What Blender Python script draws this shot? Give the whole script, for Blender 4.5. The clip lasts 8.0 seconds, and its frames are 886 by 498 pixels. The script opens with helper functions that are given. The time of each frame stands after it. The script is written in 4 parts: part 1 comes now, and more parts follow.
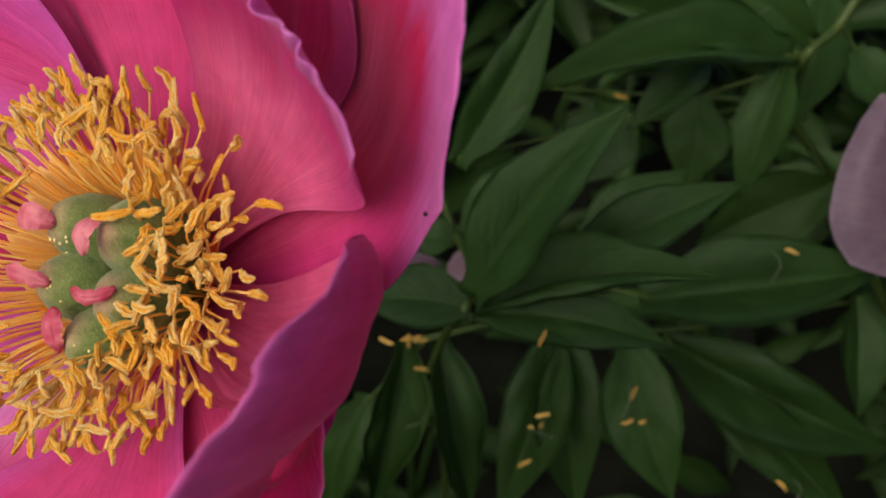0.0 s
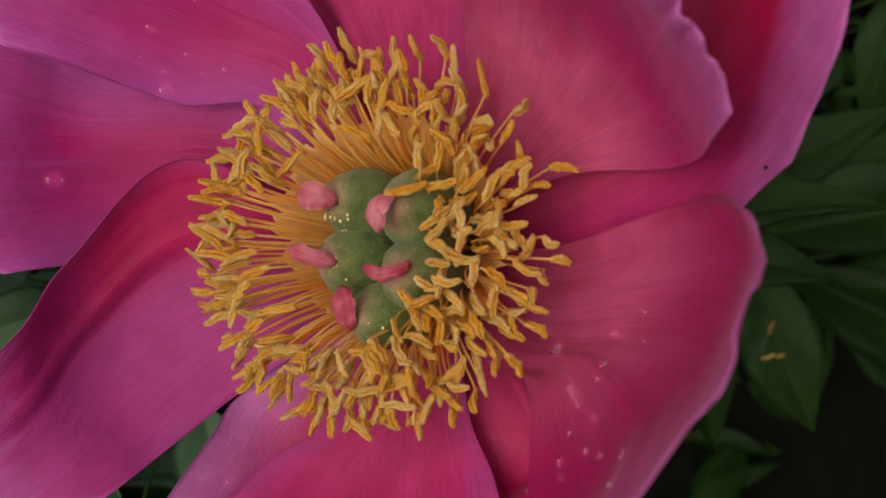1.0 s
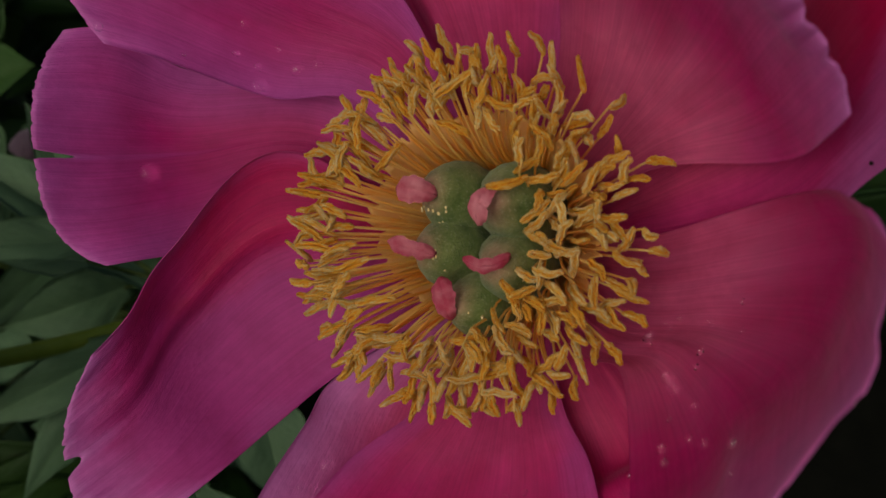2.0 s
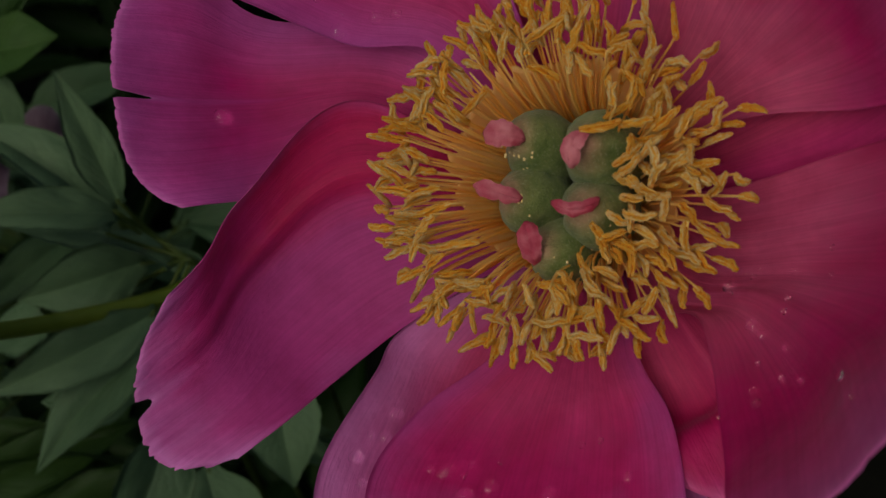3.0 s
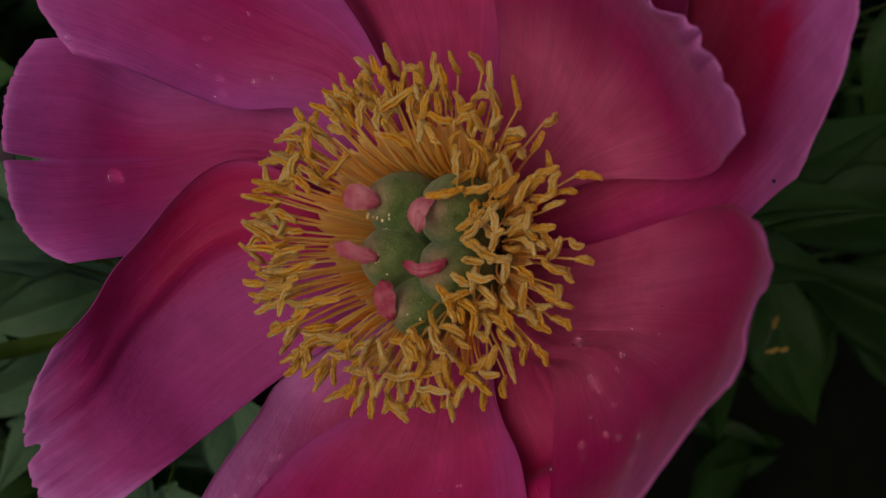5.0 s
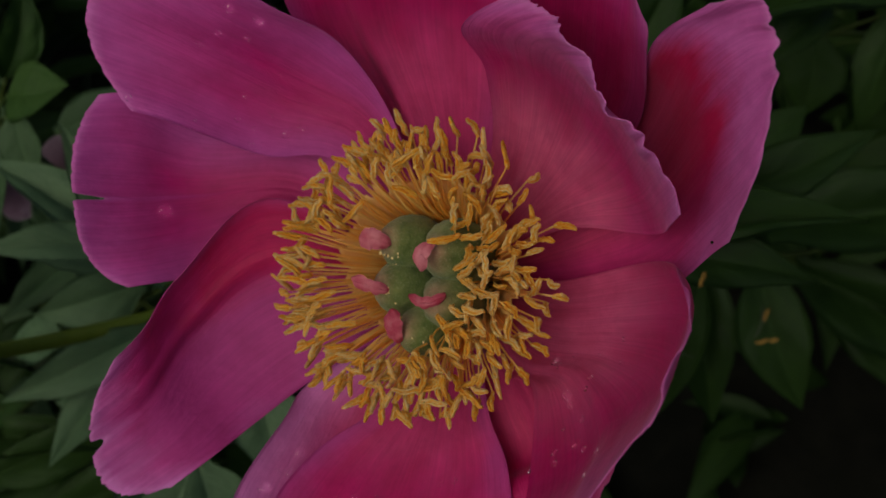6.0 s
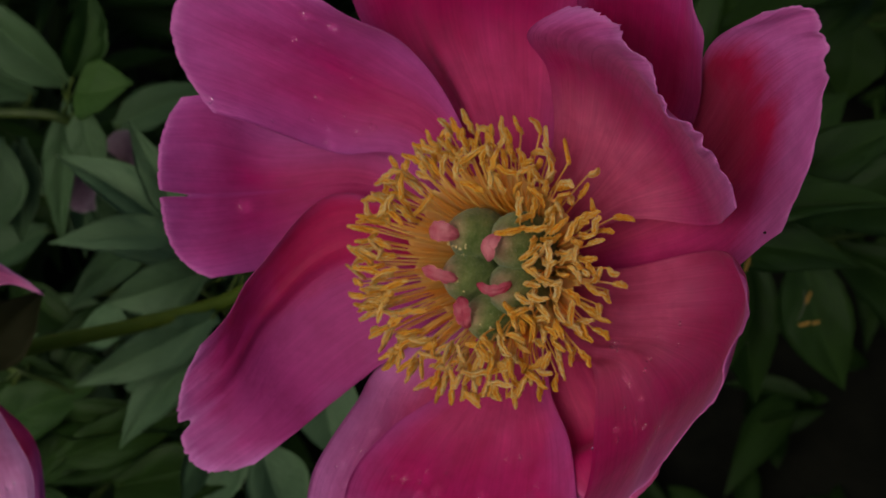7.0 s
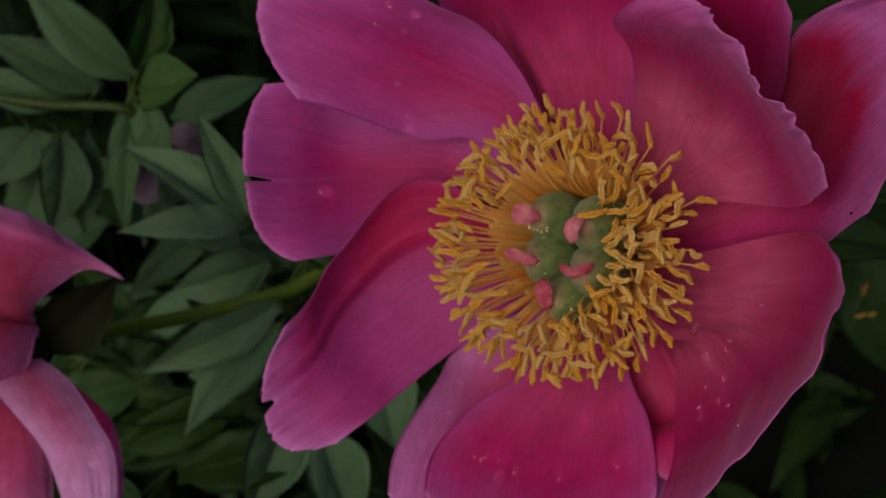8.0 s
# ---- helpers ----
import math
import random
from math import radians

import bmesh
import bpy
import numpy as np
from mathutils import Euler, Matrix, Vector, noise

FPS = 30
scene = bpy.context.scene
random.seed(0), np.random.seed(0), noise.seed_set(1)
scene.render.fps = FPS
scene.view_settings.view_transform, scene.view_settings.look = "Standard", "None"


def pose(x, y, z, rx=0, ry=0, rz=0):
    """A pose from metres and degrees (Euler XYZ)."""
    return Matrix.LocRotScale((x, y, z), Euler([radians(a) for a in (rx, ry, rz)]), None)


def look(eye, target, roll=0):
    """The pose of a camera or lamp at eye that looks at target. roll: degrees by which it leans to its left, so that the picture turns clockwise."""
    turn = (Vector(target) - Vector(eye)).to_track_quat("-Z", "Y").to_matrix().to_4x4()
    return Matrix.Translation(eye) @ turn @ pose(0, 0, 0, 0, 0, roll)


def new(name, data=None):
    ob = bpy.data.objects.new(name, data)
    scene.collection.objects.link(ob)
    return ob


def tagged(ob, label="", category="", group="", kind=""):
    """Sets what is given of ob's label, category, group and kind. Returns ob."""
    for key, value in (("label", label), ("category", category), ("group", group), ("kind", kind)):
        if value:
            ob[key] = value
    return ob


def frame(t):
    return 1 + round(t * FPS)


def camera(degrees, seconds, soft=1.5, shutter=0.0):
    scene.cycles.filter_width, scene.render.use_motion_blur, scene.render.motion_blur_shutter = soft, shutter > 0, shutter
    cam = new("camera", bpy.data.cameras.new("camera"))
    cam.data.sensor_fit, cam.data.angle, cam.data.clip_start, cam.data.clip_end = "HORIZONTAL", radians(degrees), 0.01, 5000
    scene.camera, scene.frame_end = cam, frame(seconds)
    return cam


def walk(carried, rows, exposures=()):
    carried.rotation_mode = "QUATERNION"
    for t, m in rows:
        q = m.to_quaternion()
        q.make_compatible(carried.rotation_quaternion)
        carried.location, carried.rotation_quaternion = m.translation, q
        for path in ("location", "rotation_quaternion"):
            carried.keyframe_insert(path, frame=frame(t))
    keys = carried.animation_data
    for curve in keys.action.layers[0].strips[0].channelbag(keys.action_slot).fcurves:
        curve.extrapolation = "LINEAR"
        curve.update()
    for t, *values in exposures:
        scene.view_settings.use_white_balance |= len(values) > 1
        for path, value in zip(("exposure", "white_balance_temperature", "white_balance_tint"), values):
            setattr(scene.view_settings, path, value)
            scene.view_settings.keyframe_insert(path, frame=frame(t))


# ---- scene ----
cam = camera(41.2, 8.0)
METRES, EYE, TILT, LEAN, TURN = 0.2, 0.80, -50.0, 0.0, 0.0
ROWS = [
    (0.0, 0.0, 0.0, 0.0, -0.0, 0.0, 0.0),
    (0.5, -0.163, 0.0077, -0.0166, -1.75, -1.14, 1.61),
    (1.0, -0.1671, 0.0105, 0.0165, 1.27, -2.65, 3.96),
    (1.2, -0.2223, 0.0070, 0.0277, 0.86, -2.67, 3.34),
    (2.3, -0.2213, -0.0169, 0.0287, 2.03, -4.32, 4.58),
    (2.5, -0.2437, -0.0192, -0.0105, 1.49, -2.88, 3.24),
    (3.0, -0.3075, -0.0173, -0.0088, -0.04, -3.25, 2.93),
    (3.5, -0.3105, -0.0221, -0.041, -0.71, -2.87, 0.67),
    (4.0, -0.2458, -0.0309, 0.0089, 0.91, -3.39, 3.77),
    (4.5, -0.2266, -0.0432, -0.0061, 0.98, -2.79, 2.41),
    (5.0, -0.1846, -0.0587, 0.0281, 1.57, -3.21, 3.04),
    (5.2, -0.1806, -0.0971, 0.0517, 1.80, -3.37, 2.95),
    (6.3, -0.1500, -0.2381, 0.0870, 3.24, -5.31, 2.59),
    (6.5, -0.1484, -0.2565, 0.0806, 3.58, -5.0, 2.74),
    (7.0, -0.1812, -0.2717, 0.1098, 4.38, -5.74, 3.16),
    (7.5, -0.1911, -0.2888, 0.1089, 5.47, -5.88, 3.4),
    (8.0, -0.2244, -0.2962, 0.0998, 5.97, -5.71, 3.25),
]
EXPOSURES = [(0.0, 0.38), (0.5, 0.1), (1.0, -0.3), (1.2, -0.46), (2.3, -1.07), (5.0, -1.2), (6.5, -0.97), (8.0, -0.89)]
cam.data.dof.use_dof, cam.data.dof.focus_distance, cam.data.dof.aperture_fstop = True, 0.172, 38.0
walk(cam, [(t, pose(0, 0, EYE, TILT, LEAN, TURN) @ pose(METRES * x, METRES * y, METRES * z, 90 + pitch, roll, yaw)) for t, x, y, z, yaw, pitch, roll in ROWS], EXPOSURES)

# ---- sky and light: a dull, overcast evening ----
world = bpy.data.worlds.new("sky")
scene.world = world
world.use_nodes = True
sky = world.node_tree.nodes.new("ShaderNodeTexSky")
sky.sky_type = "NISHITA"
sky.sun_disc = False
sky.sun_elevation, sky.sun_rotation = radians(52), radians(-139)
sky.air_density, sky.dust_density, sky.ozone_density = 0.6, 6.0, 0.3
backing = world.node_tree.nodes["Background"]
backing.inputs["Strength"].default_value = 0.158
world.node_tree.links.new(sky.outputs[0], backing.inputs[0])
sun_lamp = new("sun", bpy.data.lights.new("sun", "SUN"))
sun_lamp.data.energy, sun_lamp.data.angle, sun_lamp.data.color = 0.66, radians(70), (1.0, 0.96, 0.92)
sun_lamp.matrix_world = look((-0.65, -0.75, 1.3), (0, 0, 0))


# ---- materials ----
def material(name):
    m = bpy.data.materials.new(name)
    m.use_nodes = True
    t = m.node_tree
    return m, t, t.nodes["Principled BSDF"], t.nodes["Material Output"]


def node(t, kind, **inputs):
    n = t.nodes.new(kind)
    for key, value in inputs.items():
        n.inputs[key.replace("_", " ")].default_value = value
    return n


def ramp(t, source, stops):
    n = t.nodes.new("ShaderNodeValToRGB")
    while len(n.color_ramp.elements) < len(stops):
        n.color_ramp.elements.new(0.5)
    for e, (at, c) in zip(n.color_ramp.elements, stops):
        e.position, e.color = at, (*c, 1)
    t.links.new(source, n.inputs[0])
    return n.outputs[0]


def mix(t, a, b, f, how="MIX"):
    n = t.nodes.new("ShaderNodeMix")
    n.data_type, n.blend_type = "RGBA", how
    for socket, value in ((n.inputs[0], f), (n.inputs[6], a), (n.inputs[7], b)):
        if isinstance(value, (int, float)):
            socket.default_value = value
        elif isinstance(value, tuple):
            socket.default_value = (*value, 1)
        else:
            t.links.new(value, socket)
    return n.outputs[2]


def maths(t, how, a, b=0.0, clamp=False):
    n = t.nodes.new("ShaderNodeMath")
    n.operation, n.use_clamp = how, clamp
    for socket, value in ((n.inputs[0], a), (n.inputs[1], b)):
        if isinstance(value, (int, float)):
            socket.default_value = value
        else:
            t.links.new(value, socket)
    return n.outputs[0]


def grain(t, coords, scale, detail=4.0, rough=0.55, stretch=(1, 1, 1)):
    m = t.nodes.new("ShaderNodeMapping")
    m.inputs["Scale"].default_value = stretch
    t.links.new(coords, m.inputs[0])
    n = node(t, "ShaderNodeTexNoise", Scale=scale, Detail=detail, Roughness=rough)
    t.links.new(m.outputs[0], n.inputs["Vector"])
    return n.outputs["Fac"]


def bump(t, height, strength, distance, shader):
    n = node(t, "ShaderNodeBump", Strength=strength, Distance=distance)
    t.links.new(height, n.inputs["Height"])
    t.links.new(n.outputs[0], shader.inputs["Normal"])
    return n.outputs[0]


def petal_material(name, throat, flesh, rim, deep, rim_from=0.72, rim_to=1.02, side_gain=1.15, flank=None, flank_from=0.64, thin_share=0.42, relief=0.40, streaks=0.55):
    """Satin petal: u across, v from base to rim; veins run lengthwise, the rim fades to lilac."""
    m, t, p, out = material(name)
    tex = t.nodes.new("ShaderNodeTexCoord")
    split = t.nodes.new("ShaderNodeSeparateXYZ")
    t.links.new(tex.outputs["UV"], split.inputs[0])
    veins = grain(t, tex.outputs["UV"], 1.0, 5, 0.6, (95, 1.7, 1))
    cloud = grain(t, tex.outputs["Object"], 190, 6, 0.65)
    blotch = grain(t, tex.outputs["UV"], 1.0, 5, 0.6, (13, 7, 1))
    broad = grain(t, tex.outputs["UV"], 1.0, 4, 0.55, (4.5, 3.0, 1))
    side = maths(t, "ABSOLUTE", maths(t, "SUBTRACT", split.outputs[0], 0.5))
    reach = maths(t, "MAXIMUM", split.outputs[1], maths(t, "ADD", maths(t, "MULTIPLY", side, side_gain), 0.40))
    wobble = maths(t, "ADD", reach, maths(t, "MULTIPLY", maths(t, "SUBTRACT", broad, 0.5), 0.36))
    wobble = maths(t, "ADD", wobble, maths(t, "MULTIPLY", maths(t, "SUBTRACT", veins, 0.5), 0.05))
    edge = ramp(t, wobble, [(rim_from, (0, 0, 0)), (rim_to, (1, 1, 1))])
    base = ramp(t, maths(t, "ADD", split.outputs[1], maths(t, "MULTIPLY", maths(t, "SUBTRACT", cloud, 0.5), 0.2)), [(0.05, throat), (0.40, throat), (0.60, tuple(0.2 * a + 0.8 * b for a, b in zip(deep, flesh))), (0.80, flesh)])
    colour = mix(t, base, deep, ramp(t, broad, [(0.42, (0, 0, 0)), (0.70, (0.45, 0.45, 0.45))]))
    if flank:
        colour = mix(t, colour, flank, ramp(t, maths(t, "ADD", split.outputs[0], maths(t, "MULTIPLY", maths(t, "SUBTRACT", broad, 0.5), 0.3)), [(flank_from, (0, 0, 0)), (flank_from + 0.22, (1, 1, 1))]))
    colour = mix(t, colour, rim, edge)
    hem = ramp(t, maths(t, "ADD", split.outputs[1], maths(t, "MULTIPLY", maths(t, "SUBTRACT", broad, 0.5), 0.05)), [(0.955, (0, 0, 0)), (0.995, (0.55, 0.55, 0.55))])
    colour = mix(t, colour, tuple(min(0.8, c * 1.15 + 0.12) for c in rim), hem)
    colour = mix(t, colour, ramp(t, veins, [(0.25, (0.74, 0.66, 0.72)), (0.75, (1.15, 1.18, 1.15))]), streaks, "MULTIPLY")
    colour = mix(t, colour, ramp(t, cloud, [(0.3, (0.80, 0.72, 0.76)), (0.7, (1.12, 1.2, 1.16))]), 0.6, "MULTIPLY")
    colour = mix(t, colour, ramp(t, blotch, [(0.3, (0.80, 0.60, 0.74)), (0.7, (1.08, 1.18, 1.14))]), 0.45, "MULTIPLY")
    t.links.new(colour, p.inputs["Base Color"])
    p.inputs["Roughness"].default_value = 0.52
    p.inputs["Specular IOR Level"].default_value = 0.28
    p.inputs["Sheen Weight"].default_value = 0.2
    p.inputs["Sheen Tint"].default_value = (1.0, 0.55, 0.85, 1)
    p.inputs["Sheen Roughness"].default_value = 0.4
    normal = bump(t, maths(t, "ADD", maths(t, "ADD", maths(t, "MULTIPLY", veins, 0.7), maths(t, "MULTIPLY", blotch, 1.6)), maths(t, "MULTIPLY", grain(t, tex.outputs["Object"], 420, 3), 0.55)), relief, 0.0005, p)
    thin = node(t, "ShaderNodeBsdfTranslucent")
    t.links.new(colour, thin.inputs[0])
    t.links.new(normal, thin.inputs["Normal"])
    both = node(t, "ShaderNodeMixShader", Fac=thin_share)
    t.links.new(p.outputs[0], both.inputs[1])
    t.links.new(thin.outputs[0], both.inputs[2])
    t.links.new(both.outputs[0], out.inputs[0])
    return m


PETAL = petal_material("petal", (0.59, 0.042, 0.215), (0.57, 0.0125, 0.205), (0.64, 0.115, 0.46), (0.49, 0.0065, 0.125), 0.52)
PETAL_ROSE = petal_material("rose_petal", (0.712, 0.066, 0.250), (0.63, 0.0100, 0.190), (0.596, 0.099, 0.403), (0.497, 0.0051, 0.091), 0.72, 1.04, 1.0, thin_share=0.5)
PETAL_FRILL = petal_material("frilled_petal", (0.77, 0.150, 0.315), (0.66, 0.022, 0.225), (0.68, 0.155, 0.48), (0.56, 0.0085, 0.125), 0.60, 0.98, 0.5, thin_share=0.5)
PETAL_BAND = petal_material("banded_petal", (0.680, 0.0760, 0.220), (0.550, 0.0042, 0.088), (0.660, 0.1450, 0.46), (0.414, 0.0019, 0.046), 0.60, 0.75, 0.4, (0.58, 0.0287, 0.198))
PETAL_CUP = petal_material("cupped_petal", (0.74, 0.130, 0.300), (0.613, 0.0089, 0.179), (0.67, 0.125, 0.40), (0.497, 0.0055, 0.095), 0.72, 1.0, 0.5, thin_share=0.5)
PETAL_LONG = petal_material("long_petal", (0.61, 0.0151, 0.13), (0.578, 0.0336, 0.245), (0.654, 0.1596, 0.5), (0.501, 0.0101, 0.14), 0.80, 1.02, 0.92, (0.545, 0.0554, 0.29), 0.34)
PETAL_SHADE = petal_material("shaded_petal", (0.663, 0.0543, 0.19), (0.547, 0.0076, 0.129), (0.58, 0.0383, 0.228), (0.447, 0.0039, 0.076), 0.90, 1.06, 0.4, thin_share=0.35)
PETAL_EDGE = petal_material("pale_edged_petal", (0.613, 0.0447, 0.198), (0.58, 0.0192, 0.22), (0.696, 0.2107, 0.532), (0.497, 0.0064, 0.122), 0.56, 0.92)
# Pale flowers: one greyed mauve, set far darker than the other petals.
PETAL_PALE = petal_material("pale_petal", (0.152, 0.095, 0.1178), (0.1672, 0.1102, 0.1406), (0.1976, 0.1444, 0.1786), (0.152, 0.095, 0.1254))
PETAL_SIDE_PALE = petal_material("pale_side_petal", (0.74, 0.165, 0.34), (0.76, 0.27, 0.55), (0.78, 0.40, 0.70), (0.72, 0.15, 0.36), 0.42, thin_share=0.5, relief=0.06, streaks=0.08)
PETAL_SIDE = petal_material("side_petal", (0.712, 0.0958, 0.228), (0.729, 0.1213, 0.35), (0.746, 0.2681, 0.547), (0.679, 0.0575, 0.198), 0.66, thin_share=0.55, relief=0.07, streaks=0.10)


def leaf_material(name, dark, light, gloss):
    m, t, p, out = material(name)
    tex = t.nodes.new("ShaderNodeTexCoord")
    info = t.nodes.new("ShaderNodeObjectInfo")
    geo = t.nodes.new("ShaderNodeNewGeometry")
    split = t.nodes.new("ShaderNodeSeparateXYZ")
    t.links.new(tex.outputs["UV"], split.inputs[0])
    across = maths(t, "ABSOLUTE", maths(t, "SUBTRACT", split.outputs[0], 0.5))
    mid = ramp(t, across, [(0.0, (1, 1, 1)), (0.035, (0, 0, 0))])
    slant = maths(t, "SUBTRACT", maths(t, "MULTIPLY", split.outputs[1], 9.0), maths(t, "MULTIPLY", across, 7.0))
    slant = maths(t, "ADD", slant, maths(t, "MULTIPLY", grain(t, tex.outputs["UV"], 5, 3), 1.6))
    ribs = maths(t, "PINGPONG", slant, 0.5)
    side_veins = ramp(t, ribs, [(0.0, (1, 1, 1)), (0.09, (0, 0, 0))])
    vein = maths(t, "MAXIMUM", mid, maths(t, "MULTIPLY", side_veins, 0.16))
    patches = grain(t, tex.outputs["UV"], 3.2, 4, 0.6)
    mottled = grain(t, tex.outputs["UV"], 14, 5, 0.65)
    pick = maths(t, "ADD", maths(t, "MULTIPLY", info.outputs["Random"], 0.5), maths(t, "MULTIPLY", geo.outputs["Random Per Island"], 0.5))
    pick = maths(t, "ADD", pick, maths(t, "MULTIPLY", maths(t, "SUBTRACT", mottled, 0.5), 0.7))
    pick = maths(t, "ADD", pick, maths(t, "MULTIPLY", maths(t, "SUBTRACT", patches, 0.5), 1.0))
    colour = ramp(t, pick, [(0.1, dark), (0.9, light)])
    colour = mix(t, colour, tuple(min(1, c * 1.8 + 0.01) for c in light), maths(t, "MULTIPLY", vein, 0.22))
    t.links.new(colour, p.inputs["Base Color"])
    t.links.new(ramp(t, mottled, [(0.3, (gloss,) * 3), (0.8, (gloss + 0.2,) * 3)]), p.inputs["Roughness"])
    p.inputs["Specular IOR Level"].default_value = 0.17
    pillow = maths(t, "ADD", maths(t, "MULTIPLY", mottled, 0.5), maths(t, "MULTIPLY", ribs, 0.14))
    height = maths(t, "SUBTRACT", pillow, maths(t, "MULTIPLY", vein, 0.5))
    bump(t, height, 0.6, 0.0014, p)
    thin = node(t, "ShaderNodeBsdfTranslucent")
    t.links.new(mix(t, colour, (0.12, 0.22, 0.02), 0.4), thin.inputs[0])
    both = node(t, "ShaderNodeMixShader", Fac=0.16)
    t.links.new(p.outputs[0], both.inputs[1])
    t.links.new(thin.outputs[0], both.inputs[2])
    t.links.new(both.outputs[0], out.inputs[0])
    return m


# Right-hand, low and undergrowth leaves: shade is put into this darker green.
LEAF_SHADED = leaf_material("leaf", (0.0044, 0.0151, 0.0019), (0.0188, 0.0479, 0.0075), 0.46)
# Left shoots: lighter, bluer leaf copies with stronger light and sky sheen coloured in.
LEAF_LIT = leaf_material("lit_leaf", (0.0341, 0.0824, 0.0341), (0.0885, 0.1588, 0.0743), 0.42)
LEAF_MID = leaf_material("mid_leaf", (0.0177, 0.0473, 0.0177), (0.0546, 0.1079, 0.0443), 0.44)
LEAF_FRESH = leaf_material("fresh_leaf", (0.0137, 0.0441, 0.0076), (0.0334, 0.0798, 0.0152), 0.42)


def plain(name, colour, other, scale, rough, relief=0.3, distance=0.0003, thin=0.0, specular=0.4):
    m, t, p, out = material(name)
    tex = t.nodes.new("ShaderNodeTexCoord")
    info = t.nodes.new("ShaderNodeObjectInfo")
    n = grain(t, tex.outputs["Object"], scale, 5, 0.6)
    pick = maths(t, "ADD", n, maths(t, "MULTIPLY", maths(t, "SUBTRACT", info.outputs["Random"], 0.5), 0.5))
    c = ramp(t, pick, [(0.28, colour), (0.72, other)])
    t.links.new(c, p.inputs["Base Color"])
    p.inputs["Roughness"].default_value = rough
    p.inputs["Specular IOR Level"].default_value = specular
    bump(t, n, relief, distance, p)
    if thin:
        back = node(t, "ShaderNodeBsdfTranslucent")
        t.links.new(c, back.inputs[0])
        both = node(t, "ShaderNodeMixShader", Fac=thin)
        t.links.new(p.outputs[0], both.inputs[1])
        t.links.new(back.outputs[0], both.inputs[2])
        t.links.new(both.outputs[0], out.inputs[0])
    return m


def anther_material():
    """Dry pollen sacs: cream ridges, orange in the lengthwise furrows."""
    m, t, p, out = material("anther")
    tex = t.nodes.new("ShaderNodeTexCoord")
    info = t.nodes.new("ShaderNodeObjectInfo")
    furrows = grain(t, tex.outputs["Object"], 1.0, 4, 0.6, (24, 3.0, 24))
    specks = grain(t, tex.outputs["Object"], 1.0, 5, 0.7, (28, 14, 28))
    ridge = t.nodes.new("ShaderNodeAttribute")
    ridge.attribute_name = "ridge"
    pick = maths(t, "ADD", maths(t, "MULTIPLY", furrows, 0.55), maths(t, "MULTIPLY", specks, 0.28))
    pick = maths(t, "ADD", pick, maths(t, "MULTIPLY", ridge.outputs["Fac"], 0.17))
    pick = maths(t, "ADD", pick, maths(t, "MULTIPLY", maths(t, "SUBTRACT", info.outputs["Random"], 0.5), 0.09))
    c = ramp(t, pick, [(0.34, (0.42, 0.07, 0.001)), (0.41, (0.92, 0.29, 0.004)), (0.48, (1.0, 0.46, 0.025)), (0.55, (1.0, 0.57, 0.075)), (0.635, (1.0, 0.78, 0.36))])
    t.links.new(c, p.inputs["Base Color"])
    p.inputs["Roughness"].default_value = 0.45
    p.inputs["Specular IOR Level"].default_value = 0.3
    bump(t, pick, 1.0, 0.0014, p)
    thin = node(t, "ShaderNodeBsdfTranslucent")
    t.links.new(c, thin.inputs[0])
    both = node(t, "ShaderNodeMixShader", Fac=0.2)
    t.links.new(p.outputs[0], both.inputs[1])
    t.links.new(thin.outputs[0], both.inputs[2])
    t.links.new(both.outputs[0], out.inputs[0])
    return m


ANTHER = anther_material()
FILAMENT = plain("filament", (0.98, 0.64, 0.14), (0.99, 0.80, 0.30), 300, 0.5, 0.2, 0.0002, 0.6)
DISC = plain("disc", (0.96, 0.62, 0.17), (0.98, 0.74, 0.28), 160, 0.6, 0.4, 0.0004, 0.55)
def carpel_material():
    """Downy green pods, blushed pink towards the beak."""
    m, t, p, out = material("carpel")
    tex = t.nodes.new("ShaderNodeTexCoord")
    n = grain(t, tex.outputs["Object"], 420, 5, 0.6)
    down = grain(t, tex.outputs["Object"], 2600, 3, 0.7)
    blush = t.nodes.new("ShaderNodeAttribute")
    blush.attribute_name = "blush"
    c = ramp(t, n, [(0.28, (0.060, 0.108, 0.016)), (0.72, (0.185, 0.235, 0.066))])
    c = mix(t, c, (0.50, 0.18, 0.17), maths(t, "MULTIPLY", blush.outputs["Fac"], ramp(t, n, [(0.3, (0.35, 0.35, 0.35)), (0.7, (0.9, 0.9, 0.9))]), True))
    c = mix(t, c, (0.60, 0.62, 0.42), ramp(t, down, [(0.55, (0, 0, 0)), (0.75, (0.3, 0.3, 0.3))]))
    t.links.new(c, p.inputs["Base Color"])
    p.inputs["Roughness"].default_value = 0.85
    p.inputs["Specular IOR Level"].default_value = 0.2
    p.inputs["Sheen Weight"].default_value = 0.12
    bump(t, maths(t, "ADD", n, maths(t, "MULTIPLY", down, 0.4)), 0.8, 0.0005, p)
    return m


CARPEL = carpel_material()
RECEPTACLE = plain("receptacle", (0.0819, 0.1248, 0.0296), (0.2262, 0.2652, 0.1092), 420, 0.85, 0.9, 0.0005, 0.1, 0.2)
STIGMA = plain("stigma", (0.44, 0.045, 0.085), (0.64, 0.21, 0.235), 420, 0.5, 0.8, 0.0006, 0.3)
PETIOLE = plain("petiole", (0.0234, 0.0468, 0.0078), (0.0468, 0.0741, 0.0125), 120, 0.55, 0.3, specular=0.15)
STALK = plain("stalk", (0.0218, 0.0406, 0.0062), (0.0406, 0.0624, 0.0109), 120, 0.5, 0.3, specular=0.2)
